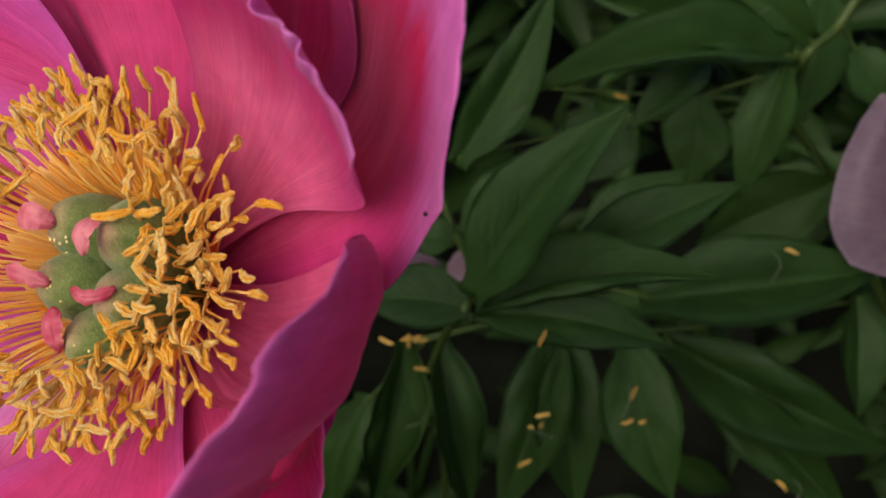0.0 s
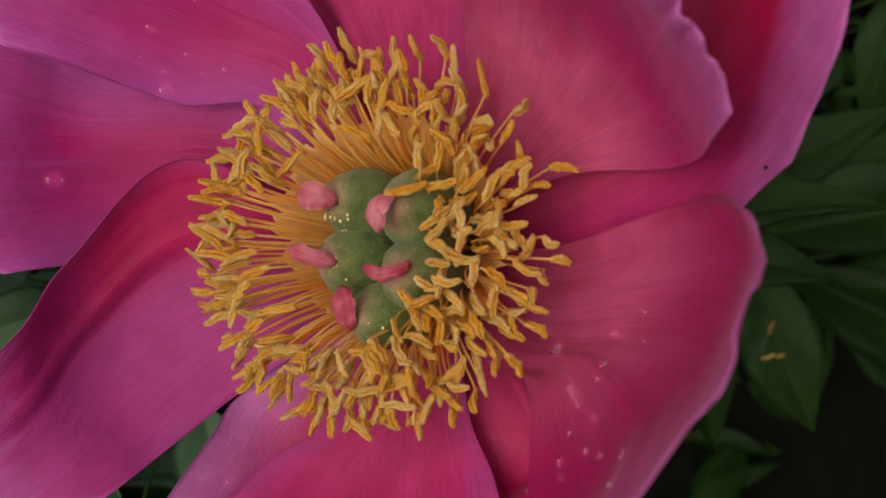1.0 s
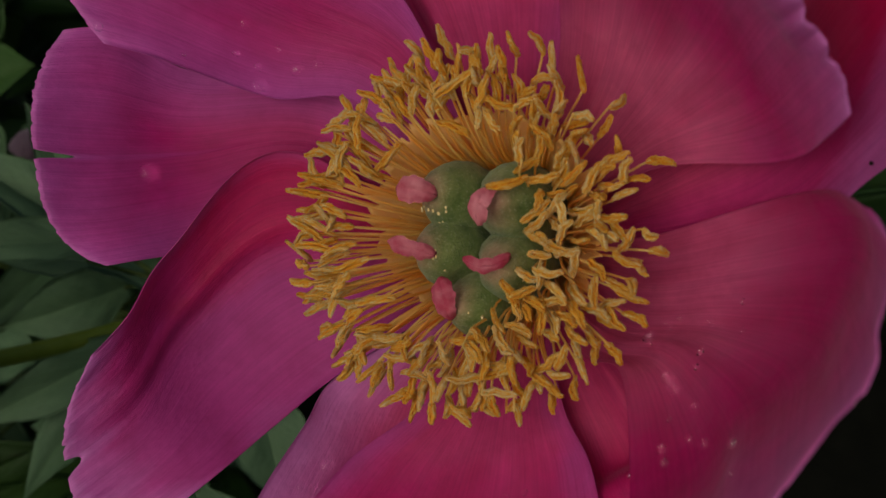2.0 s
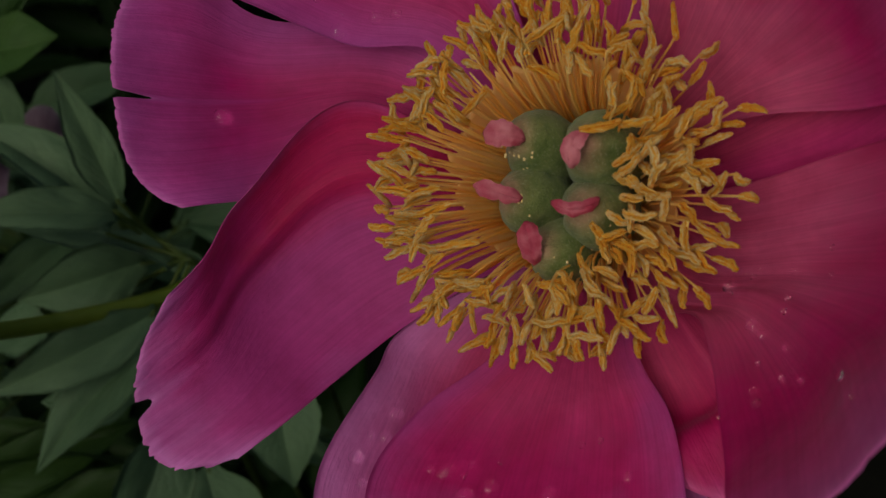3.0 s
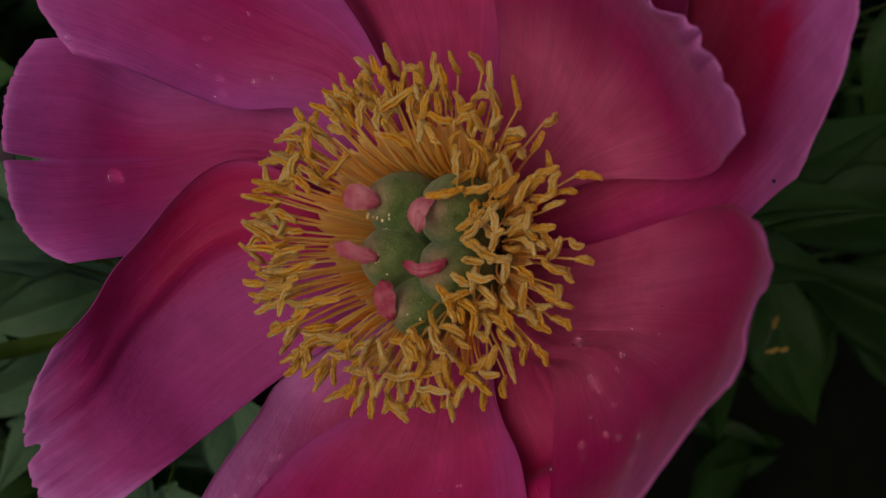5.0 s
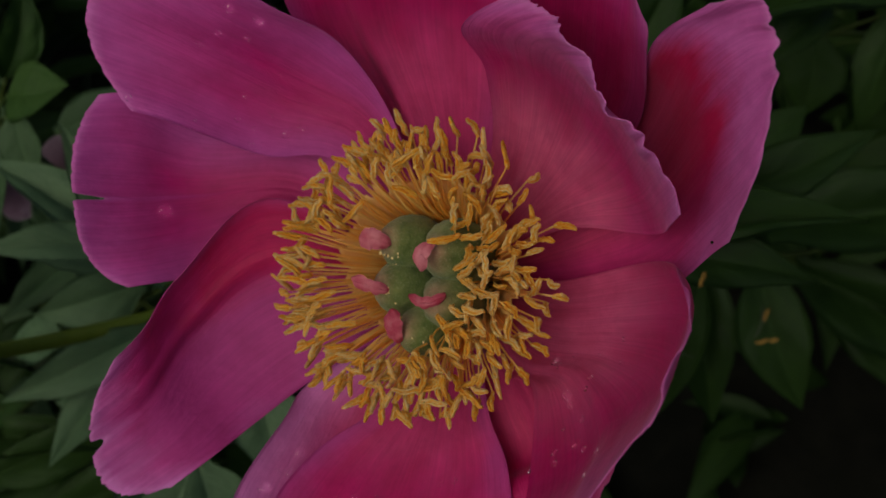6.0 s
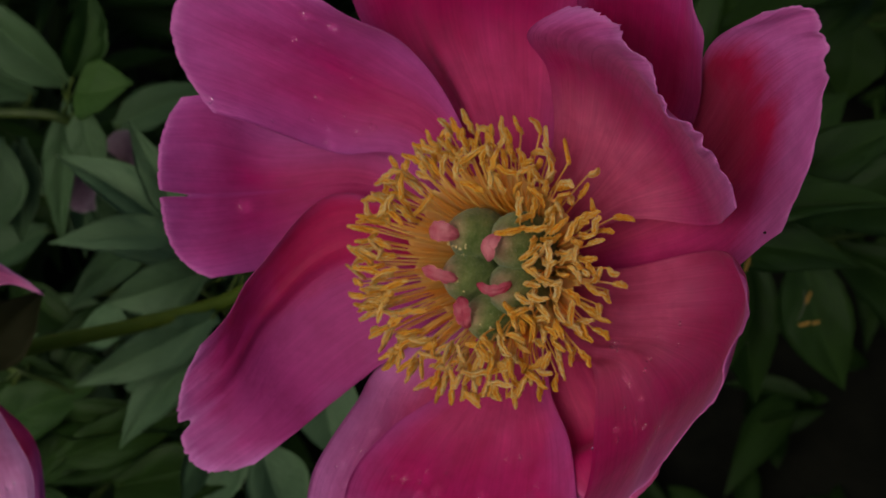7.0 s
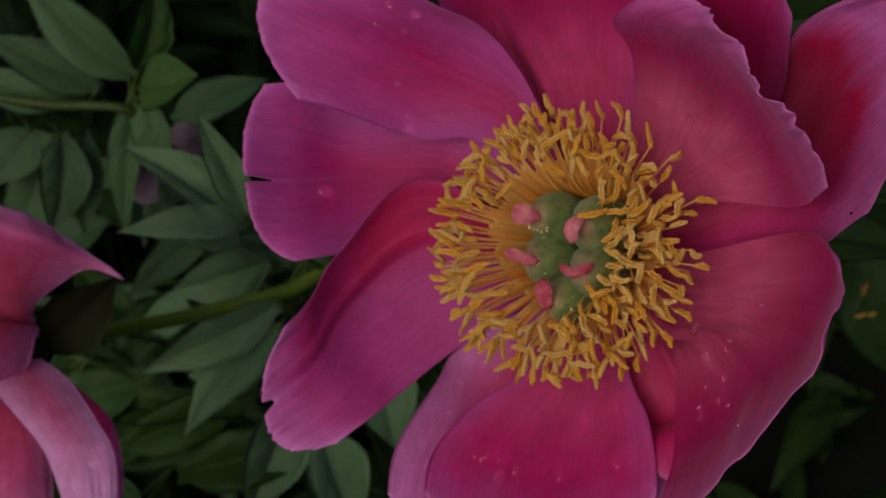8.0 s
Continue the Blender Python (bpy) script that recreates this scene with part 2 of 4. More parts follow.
STEM = plain("stem", (0.0663, 0.1053, 0.0078), (0.0975, 0.1365, 0.014), 120, 0.5, 0.3, specular=0.2)
# Dark green-brown, lowered near black to carry the shade on the sepal.
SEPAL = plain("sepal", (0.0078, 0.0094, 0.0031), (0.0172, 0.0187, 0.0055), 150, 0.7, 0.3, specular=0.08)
# Ground set almost black: the deep shade between leaves is in its colour.
SOIL_SHADED = plain("soil", (0.0039, 0.0047, 0.0031), (0.0094, 0.0101, 0.007), 40, 0.95, 1.0, 0.004, specular=0.04)
POLLEN = plain("pollen", (0.80, 0.62, 0.25), (0.90, 0.78, 0.45), 900, 0.8)
THREADS = plain("thread", (0.0546, 0.0702, 0.039), (0.0936, 0.1014, 0.0663), 200, 0.6)
WATER, _t, _p, _o = material("water")
_p.inputs["Base Color"].default_value = (1, 1, 1, 1)
_p.inputs["Roughness"].default_value = 0.01
_p.inputs["IOR"].default_value = 1.33
_p.inputs["Transmission Weight"].default_value = 1.0
_clear = _t.nodes.new("ShaderNodeBsdfTransparent")
_mixed = node(_t, "ShaderNodeMixShader", Fac=0.95)
_t.links.new(_clear.outputs[0], _mixed.inputs[1])
_t.links.new(_p.outputs[0], _mixed.inputs[2])
_t.links.new(_mixed.outputs[0], _o.inputs[0])


# ---- tools ----
def part(name, bm, mat, parent=None, label="", smooth=True):
    """Links a bmesh as one mesh object, under a thing or a part."""
    me = bpy.data.meshes.new(name)
    for f in bm.faces:
        f.smooth = smooth
    bm.to_mesh(me)
    bm.free()
    me.materials.append(mat)
    ob = new(name, me)
    ob.parent = parent
    return tagged(ob, label)


def shared(name, me, parent, m):
    ob = new(name, me)
    ob.parent = parent
    ob.matrix_basis = m
    return ob


def thing(name, m, label, category, group=""):
    ob = new(name)
    ob.empty_display_size = 0.01
    ob.matrix_world = m
    return tagged(ob, label, category, group)


def spline(keys, x):
    """Smooth curve through evenly spaced keys (first axis), at x from 0 to 1."""
    keys = np.asarray(keys, float)
    n = len(keys)
    keys = np.concatenate([[2 * keys[0] - keys[1]], keys, [2 * keys[-1] - keys[-2]]])
    s = np.clip(np.asarray(x, float), 0, 1) * (n - 1)
    i = np.minimum(s.astype(int), n - 2)
    f = (s - i).reshape(-1, *([1] * (keys.ndim - 1)))
    a, b, c, d = keys[i], keys[i + 1], keys[i + 2], keys[i + 3]
    return 0.5 * (2 * b + (c - a) * f + (2 * a - 5 * b + 4 * c - d) * f ** 2 + (3 * b - a - 3 * c + d) * f ** 3)


def frame_of(axis, up):
    """A turn whose y runs along axis and whose z leans to up."""
    y = Vector(axis).normalized()
    z = Vector(up) - y * Vector(up).dot(y)
    z = z.normalized() if z.length > 1e-6 else y.orthogonal().normalized()
    return Matrix((y.cross(z), y, z)).transposed().to_4x4()


def tube(bm, points, radii, sides=7):
    """A round stalk through points (any count), closed at both ends."""
    rings = []
    pts = [Vector(p) for p in points]
    x = None
    for i, p in enumerate(pts):
        d = (pts[min(i + 1, len(pts) - 1)] - pts[max(i - 1, 0)]).normalized()
        x = (x - d * x.dot(d)).normalized() if x else d.orthogonal().normalized()
        y = d.cross(x)
        rings.append([bm.verts.new(p + radii[i] * (x * math.cos(a) + y * math.sin(a))) for a in (2 * math.pi * k / sides for k in range(sides))])
    for a, b in zip(rings, rings[1:]):
        for k in range(sides):
            bm.faces.new((a[k], a[(k + 1) % sides], b[(k + 1) % sides], b[k]))
    bm.faces.new(rings[0][::-1])
    bm.faces.new(rings[-1])


def grid_mesh(bm, pos, uv, thick):
    """A thin two-faced sheet from a grid of places."""
    nv, nu = pos.shape[:2]
    du = np.gradient(pos, axis=1)
    dv = np.gradient(pos, axis=0)
    nrm = np.cross(du, dv)
    nrm /= np.maximum(np.linalg.norm(nrm, axis=2, keepdims=True), 1e-12)
    layer = bm.loops.layers.uv.new("UVMap")
    front = [[bm.verts.new(p) for p in row] for row in pos + nrm * thick / 2]
    back = [[bm.verts.new(p) for p in row] for row in pos - nrm * thick / 2]
    where = {}
    for sheet in (front, back):
        for j in range(nv):
            for i in range(nu):
                where[sheet[j][i]] = uv[j][i]

    def face(*vs):
        f = bm.faces.new(vs)
        for loop in f.loops:
            loop[layer].uv = where[loop.vert]

    for j in range(nv - 1):
        for i in range(nu - 1):
            face(front[j][i], front[j][i + 1], front[j + 1][i + 1], front[j + 1][i])
            face(back[j][i], back[j + 1][i], back[j + 1][i + 1], back[j][i + 1])
    for i in range(nu - 1):
        face(front[-1][i], front[-1][i + 1], back[-1][i + 1], back[-1][i])
        face(front[0][i + 1], front[0][i], back[0][i], back[0][i + 1])
    for j in range(nv - 1):
        face(front[j + 1][0], front[j][0], back[j][0], back[j + 1][0])
        face(front[j][-1], front[j + 1][-1], back[j + 1][-1], back[j][-1])
    return nrm


SURFACES = {}


def petal(cage, parent, mat, seed, name="petal", label="", round_left=0.16, round_right=0.16, power=3.0, notches=(), ruffle=1.1, wave=0.7, serrate=0.008, crimp=0.3, curl=0.0, ridges=(), pleat=0.12, nu=72, nv=44, key=""):
    """A petal from a cage of rows (base to rim) of three places in millimetres. notches: (across, depth, width) cut into the rim."""
    s = np.linspace(-1, 1, nu)
    cage = np.asarray(cage, float)
    reach = 1 - np.where(s < 0, round_left, round_right) * np.abs(s) ** power
    reach += serrate * np.array([noise.noise((7 * seed, x * 16, 0)) + 0.6 * noise.noise((7 * seed, x * 45, 3)) + 0.55 * noise.noise((7 * seed, x * 95, 5)) for x in s])
    for at, depth, width in notches:
        reach -= depth * np.exp(-np.abs((s - at) / width) ** 3)
    w = np.linspace(0, 1, nv) ** 0.9
    l, m, r = 0.5 * s * (s - 1), 1 - s * s, 0.5 * s * (s + 1)
    pos = np.zeros((nv, nu, 3))
    uv = np.zeros((nv, nu, 2))
    for i in range(nu):
        column = cage[:, 0] * l[i] + cage[:, 1] * m[i] + cage[:, 2] * r[i]
        pos[:, i] = spline(column, w * reach[i])
        uv[:, i, 0], uv[:, i, 1] = 0.5 + 0.5 * s[i], w
    nrm = np.cross(np.gradient(pos, axis=1), np.gradient(pos, axis=0))
    nrm /= np.maximum(np.linalg.norm(nrm, axis=2, keepdims=True), 1e-9)
    for j in range(nv):
        for i in range(nu):
            v, x = w[j], s[i]
            out = max(v, abs(x) ** 2 * 0.9)
            d = ruffle * out ** 5 * v * (noise.noise((x * 3.1, v * 2, seed)) + 0.45 * noise.noise((x * 7.3 + noise.noise((x * 2, 0, seed)), v * 3, seed + 9)))
            d += crimp * out ** 9 * (0.4 + noise.noise((x * 4, 0, seed + 42))) * (noise.noise((x * 11 + 2 * noise.noise((x * 5, 1, seed)), v * 5, seed + 40)) + 0.5 * noise.noise((x * 26, v * 9, seed + 41)))
            d += wave * v * noise.noise((x * 2.3, v * 2.1, seed + 20))
            d += pleat * math.sin(math.pi * v) * noise.noise((x * 11, v * 1.2, seed + 31))
            for at, high, wide in ridges:
                d += high * math.exp(-((x - at) / wide) ** 2) * math.sin(math.pi * min(1, v * 1.05)) ** 0.7
            d -= curl * max(0.0, v - 0.86) ** 2 * 50 * (0.6 + noise.noise((x * 3, 0, seed + 5)))
            pos[j, i] += nrm[j, i] * d
    bm = bmesh.new()
    nrm = grid_mesh(bm, pos / 1000, uv, 0.00016)
    if key:
        SURFACES[key] = (pos / 1000, nrm)
    return part(name, bm, mat, parent, label)


def leaflet_mesh(name, mat, seed, droop, fold, nu=13, nv=26, girth=1.0, foot=0.0):
    """A lance-shaped leaflet one metre long along y, one wide: keeled along the midrib, puckered between the side veins."""
    rng = random.Random(seed)
    pos, uv = np.zeros((nv, nu, 3)), np.zeros((nv, nu, 2))
    sway, roll = rng.uniform(-0.16, 0.16), rng.uniform(-0.5, 0.5)
    for j in range(nv):
        v = j / (nv - 1)
        half = 0.5 * girth * (math.sin(math.pi * min(1, v ** 0.82)) ** 1.05 * (1 - 0.22 * v) * 1.14 + 0.014)
        half = max(half, 0.5 * foot * (1 - v / 0.55)) if v < 0.55 else half
        if j == nv - 1:
            half = 0.004
        for i in range(nu):
            s = -1 + 2 * i / (nu - 1)
            edge = 1 + 0.10 * noise.noise((s * 2, v * 5, seed)) + 0.05 * noise.noise((s * 2, v * 13, seed + 5))
            x = s * half * edge
            keel = fold * (abs(s) ** 0.8) * half * (1 + roll * s) - 0.25 * fold * half * abs(s) ** 3
            pucker = 0.035 * half * math.sin(24 * (v - 0.28 * abs(s)) + seed) * min(1, 3 * abs(s)) * math.sin(math.pi * v)
            z = keel - droop * (v - 0.4) ** 2 + pucker + 0.10 * half * s * s * math.sin(8 * v + seed + 2 * s) + 0.05 * noise.noise((s * 1.5, v * 4, seed + 3))
            pos[j, i] = (x + sway * math.sin(math.pi * v) * 0.8, v, z * 0.33)
            uv[j, i] = (0.5 + 0.5 * s, v)
    bm = bmesh.new()
    grid_mesh(bm, pos, uv, 0.006)
    for f in bm.faces:
        f.smooth = True
    me = bpy.data.meshes.new(name)
    bm.to_mesh(me)
    bm.free()
    me.materials.append(mat)
    return me


def mm(p):
    return Vector(p) / 1000


# ---- the ground ----
def ground():
    bm = bmesh.new()
    n, size = 90, 6.0
    rows = []
    for j in range(n + 1):
        rows.append([])
        for i in range(n + 1):
            x, y = (2 * i / n - 1), (2 * j / n - 1)
            x, y = size * x * abs(x) ** 1.5, size * y * abs(y) ** 1.5
            rows[-1].append(bm.verts.new((x, y, 0.03 * noise.noise((x * 3, y * 3, 0)) + 0.012 * noise.noise((x * 21, y * 21, 4)))))
    far = 400.0
    for a, b in zip(rows, rows[1:]):
        for i in range(n):
            bm.faces.new((a[i], a[i + 1], b[i + 1], b[i]))
    for f in (rows[0], rows[-1]):
        for v in f:
            v.co = (v.co.x * far / size, v.co.y * far / size, -0.2)
    for r in rows:
        for v in (r[0], r[-1]):
            if abs(v.co.x) < far:
                v.co = (v.co.x * far / size, v.co.y * far / size, -0.2)
    tagged(part("ground", bm, SOIL_SHADED), "garden soil under the peony plants, coloured near black for deep shade", "ground", kind="structure")


ground()

# ---- the large peony flower ----
BLOOM_AT = Vector((-0.0407, 0.1063, 0.6662))
BLOOM = Matrix(((0.93539, 0.05075, -0.34997, BLOOM_AT.x), (-0.24736, 0.80115, -0.54495, BLOOM_AT.y), (0.25272, 0.59631, 0.76194, BLOOM_AT.z), (0, 0, 0, 1)))
flower = thing("peony_flower", BLOOM, "open single magenta-pink peony with a ring of golden stamens, wet petals", "flower")

CAGES = {
    'left': [[(-6, -3, 0), (-7, 0, 0), (-6, 3, 0)],
        [(-28, 9.5, 0.5), (-29.1, 15.1, 4.8), (-19, 23.9, 3.8)],
        [(-42, 0.8, 12.5), (-46.3, 13.8, 13.4), (-45.6, 26.6, 12.5)],
        [(-50, -1.9, 25.2), (-54.4, 12.9, 24.1), (-54.2, 32.6, 20.1)],
        [(-59.3, -3.4, 29.5), (-59.2, 13.3, 32.5), (-64.2, 31.6, 27.5)]],
    'upper_left': [[(-6, 3, 1), (-5, 5, 1), (-3, 6, 1)],
        [(-20.2, 20.5, 7.1), (-13.2, 25.8, 8.2), (-8.5, 28.6, 9.3)],
        [(-31.1, 21.5, 14.9), (-27.8, 33.4, 14.4), (-14.2, 40.4, 18.6)],
        [(-43.3, 26.9, 26.1), (-42.5, 41.8, 25.7), (-22.6, 46, 28.5)],
        [(-52.6, 29.9, 31.2), (-53.9, 48, 34.6), (-39.1, 58, 34.3)]],
    'top': [[(-4, 6, 0), (0, 7, 0), (4, 6, 0)],
        [(-13.8, 24.9, 5), (-4.8, 29.1, 4), (12.1, 24.5, 5)],
        [(-24.9, 43.9, 14), (-7.5, 44.3, 11), (18.9, 41.9, 13)],
        [(-26.3, 57.3, 22), (-3.6, 56.3, 22), (25.1, 53.6, 22)],
        [(-22.2, 66, 31), (0.9, 66.9, 32), (28.2, 61.4, 31)]],
    'inner': [[(2, 6, 1), (5, 4, 1), (6, 2, 1)],
        [(10.6, 22.5, 9.7), (18.5, 16.4, 8.9), (23.4, 9.1, 8.7)],
        [(15, 33.7, 23.9), (27.8, 26.4, 20.8), (40.8, 8.6, 22.1)],
        [(15.7, 39.2, 35.5), (34, 30.7, 36.5), (47.5, 10.1, 38.3)],
        [(29.6, 44.4, 41.6), (39.4, 28.1, 50.1), (52.2, 13.6, 50.7)]],
    'behind': [[(2, 6, 0), (4, 5, 0), (6, 3, 0)],
        [(11.8, 23.2, 6), (18.2, 22.1, 6), (23.6, 17.8, 6)],
        [(18.6, 36.7, 20), (28.2, 33.3, 19), (37.3, 24.2, 19)],
        [(23.3, 45.4, 34), (34.1, 43.6, 34), (42.5, 34.5, 33.1)],
        [(26.8, 51.4, 42), (37.7, 51.5, 44), (45.4, 44.8, 42)]],
    'outer_right': [[(6, 2, -1), (7, 1, -1), (7, 0, -1)],
        [(20.9, 15.5, 4), (24.8, 9.7, 7), (25.5, -3.1, 3.1)],
        [(35.3, 26.3, 14.7), (39.6, 17.2, 17.5), (40.3, -0.9, 13.4)],
        [(44.2, 35.6, 35), (51.6, 27.2, 35.7), (50.9, 6.1, 25.5)],
        [(54.7, 38.5, 45.8), (58.6, 30.9, 45), (59.3, 12.5, 40)],
        [(62.8, 41.6, 49.5), (62.3, 31.6, 48.9), (64.2, 22.7, 45.5)]],
    'right': [[(7, 0, 0), (6, -3, 0), (4, -6, 0)],
        [(21.4, 0.2, 5.5), (18.3, -10.1, 4.7), (11.6, -16.1, 4.6)],
        [(37.1, 3.8, 17), (32.3, -9.7, 12.6), (18.5, -18.3, 9.3)],
        [(46.3, 5.1, 31.5), (46, -9.6, 32), (23.4, -31.6, 26)],
        [(50.6, 3.6, 44.8), (49, -12.3, 52.2), (25.4, -36.5, 40.3)],
        [(53.8, 0.1, 52.4), (50, -14, 67.8), (28, -41.4, 54.1)]],
    'lower_right': [[(6, -3, -2), (5, -5, -2), (3, -6, -2)],
        [(19.4, -10.8, 2), (16, -15.3, 2), (5.9, -21.3, 2)],
        [(32.6, -13.8, 6.7), (25.4, -24, 5.5), (10.1, -33.1, 5.6)],
        [(32.2, -14.2, 11.6), (26.9, -25.4, 10), (13.9, -36.9, 12.9)],
        [(35.9, -21.3, 14.6), (31.9, -33.4, 14.6), (20.5, -49.2, 14.8)]],
    'bottom': [[(-3, -6, -1), (0, -7, -1), (4, -6, -1)],
        [(-25.6, -19.2, 4.6), (-8.7, -22.8, 2.1), (10.1, -22.7, 2)],
        [(-28.3, -26.4, 12.4), (-11.5, -35.2, 6.1), (15.9, -33.3, 6)],
        [(-32.1, -38.1, 22.2), (-9, -47.2, 17.1), (20.6, -44, 14)],
        [(-30.5, -49.2, 28.7), (-6.8, -56.7, 28), (21, -52.6, 24)]],
    'bottom_inner': [[(-3, -6, 0), (1, -7, 0), (5, -6, 0)],
        [(-10.1, -21.7, 5.8), (-1.6, -23.4, 5.3), (9.1, -22.3, 6.1)],
        [(-20.1, -30.8, 14.5), (-3.3, -33.8, 10.6), (14.8, -30.6, 11.4)],
        [(-25, -39.5, 21.4), (-4.5, -43.8, 16.5), (17.5, -41.1, 15.9)],
        [(-23.6, -50.8, 26.5), (-2.4, -52.9, 26.3), (18.4, -51, 22.4)]],
    'lower_left': [[(-6, -2, 0), (-6, -4, 0), (-4, -6, 0)],
        [(-30.9, 13.9, 11.6), (-31.5, -1.8, 7.6), (-24, -18.3, 5.1)],
        [(-44.5, -0.5, 22), (-45.3, -13.5, 15.2), (-33.1, -26.6, 12.6)],
        [(-47.6, -9.9, 28.4), (-48.7, -24.0, 24.0), (-39.3, -33.8, 22.6)],
        [(-55.3, -18.9, 33.4), (-56.5, -31.7, 30.6), (-52.7, -45.3, 29.7)]],
}
petal(CAGES["lower_right"], flower, PETAL_SHADE, 8, round_left=0.25, round_right=0.2, ridges=((0.3, 1.4, 0.12),), key="lower_right")
petal(CAGES["outer_right"], flower, PETAL_BAND, 6, label="petal with a broad pale lilac rim bending outwards", round_left=0.22, round_right=0.34, ruffle=1.6, serrate=0.014, key="outer_right")
petal(CAGES["behind"], flower, PETAL_ROSE, 5, round_left=0.2, round_right=0.2, key="behind")
petal(CAGES["top"], flower, PETAL_ROSE, 3, round_left=0.2, round_right=0.2, ridges=((-0.45, -1.6, 0.1), (-0.2, 1.2, 0.12)), key="top")
petal(CAGES["left"], flower, PETAL, 1, label="broad petal torn by a short slit at its rim", round_left=0.20, round_right=0.10, notches=((0.03, 0.165, 0.026),), ruffle=0.6, nu=180, key="left")
petal(CAGES["upper_left"], flower, PETAL, 2, label="broad petal with water drops along its edge", round_left=0.10, round_right=0.2, ruffle=0.7, key="upper_left")
petal(CAGES["bottom"], flower, PETAL_EDGE, 9, round_left=0.08, round_right=0.2, key="bottom")
petal(CAGES["right"], flower, PETAL_CUP, 7, label="large cupped petal with a pale frilled rim", round_left=0.08, round_right=0.06, ruffle=1.0, serrate=0.012, ridges=((0.12, -0.7, 0.14), (-0.3, 0.7, 0.16), (0.5, 0.9, 0.11), (0.72, -0.6, 0.14)), key="right")
petal(CAGES["bottom_inner"], flower, PETAL_ROSE, 10, round_left=0.12, round_right=0.22, key="bottom_inner")
petal(CAGES["lower_left"], flower, PETAL_LONG, 11, label="long petal with a notched pale rim", round_left=0.12, round_right=0.16, notches=((-0.05, 0.05, 0.07),), ruffle=0.8, serrate=0.014, ridges=((-0.30, -0.5, 0.10), (-0.12, 0.5, 0.10), (-0.8, 0.4, 0.16)), key="lower_left")
petal(CAGES["inner"], flower, PETAL_FRILL, 4, label="inner cupped petal with a crinkled rolled rim", round_left=0.10, round_right=0.14, ruffle=1.7, serrate=0.022, crimp=0.8, curl=1.6, nu=130, nv=60, key="inner")


# carpels: swollen green pods, each with a folded pink stigma
def carpel(x, y, size, lean, at, turn, lobe, splay, bow, seed):
    bm = bmesh.new()
    blush = bm.verts.layers.float.new("blush")
    rings, sides = 18, 20
    rows = []
    for j in range(rings):
        v = j / (rings - 1)
        rad = size * (0.0049 * math.sin(math.pi * min(1, 0.24 + 0.76 * v) ** 1.25) ** 0.62 + 0.0004)
        cx, cy = x * (0.80 + 0.20 * v) + lean[0] * v * v, y * (0.80 + 0.20 * v) + lean[1] * v * v
        rows.append([])
        for k in range(sides):
            a = 2 * math.pi * k / sides
            groove = 1 - 0.16 * math.exp(-((a - math.pi) / 0.3) ** 2)
            rr = rad * groove * (1 + 0.07 * noise.noise((math.cos(a) * 2, math.sin(a) * 2, v * 4 + seed)))
            vert = bm.verts.new(((cx / 1000 + rr * math.cos(a)), cy / 1000 + rr * math.sin(a), 0.002 + 0.0185 * size * v))
            near = math.hypot(1000 * vert.co.x - at[0], 1000 * vert.co.y - at[1])
            vert[blush] = max(0.0, 1 - near / 4.2) * min(1, max(0, 2.4 * v - 1.2))
            rows[-1].append(vert)
    for a, b in zip(rows, rows[1:]):
        for k in range(sides):
            bm.faces.new((a[k], a[(k + 1) % sides], b[(k + 1) % sides], b[k]))
    bm.faces.new(rows[-1])
    pod = part("carpel", bm, CARPEL, flower, "downy green carpel blushed pink")
    # the stigma: a fleshy crest, folded along its middle and flaring to one end
    nu, nv = 13, 24
    pos, uv = np.zeros((nv, nu, 3)), np.zeros((nv, nu, 2))
    for j in range(nv):
        u = -1 + 2 * j / (nv - 1)
        wide = 0.42 * lobe[1] * (1 - 0.85 * abs(u) ** 5) * (1 + 0.45 * splay * u) * (1 + 0.22 * noise.noise((u * 3, seed, 0)))
        for i in range(nu):
            q = -1 + 2 * i / (nu - 1)
            frill = noise.noise((u * 4, q * 1.5, seed)) + 0.5 * noise.noise((u * 9, q * 3, seed + 7))
            px = u * lobe[0] / 2 * (1 - 0.10 * q * q)
            py = q * wide + bow * lobe[0] * (u * u - 0.4) + 0.25 * frill * abs(q)
            pz = 0.42 * (1 - q * q) * wide - 0.26 * wide * math.exp(-(q / 0.28) ** 2) - 1.1 * (u + 0.15) ** 2 + 0.2 * frill
            pos[j, i] = (px / 1000, py / 1000, pz / 1000)
            uv[j, i] = (0.5 + 0.5 * q, 0.5 + 0.5 * u)
    bm = bmesh.new()
    grid_mesh(bm, pos, uv, 0.0006)
    bm.transform(Matrix.Translation(Vector(at) / 1000) @ Matrix.Rotation(turn, 4, "Z") @ Matrix.Rotation(-0.25, 4, "Y"))
    part("stigma", bm, STIGMA, pod, "folded coral-pink stigma")
    return pod


carpel(-3.6, 6.6, 1.0, (0.2, 0.2), (-5.4, 7.0, 21.8), 2.95, (5.4, 3.6), 0.5, 0.05, 1)
carpel(6.6, 5.4, 1.12, (-0.2, 0.0), (4.9, 5.0, 24.6), 4.3, (5.0, 2.7), 0.45, 0.16, 2)
carpel(-4.6, -1.6, 1.0, (0.0, 0.4), (-6.4, -0.6, 21.6), 2.85, (6.6, 2.4), 0.4, 0.0, 3)
carpel(5.6, -3.6, 1.04, (-0.2, 0.4), (4.4, -2.6, 22.2), 3.2, (6.2, 1.8), 0.1, -0.18, 4)
carpel(0.2, -9.2, 0.96, (-0.4, 0.2), (-2.2, -7.6, 20.6), 1.75, (5.6, 3.2), 0.5, 0.05, 5)


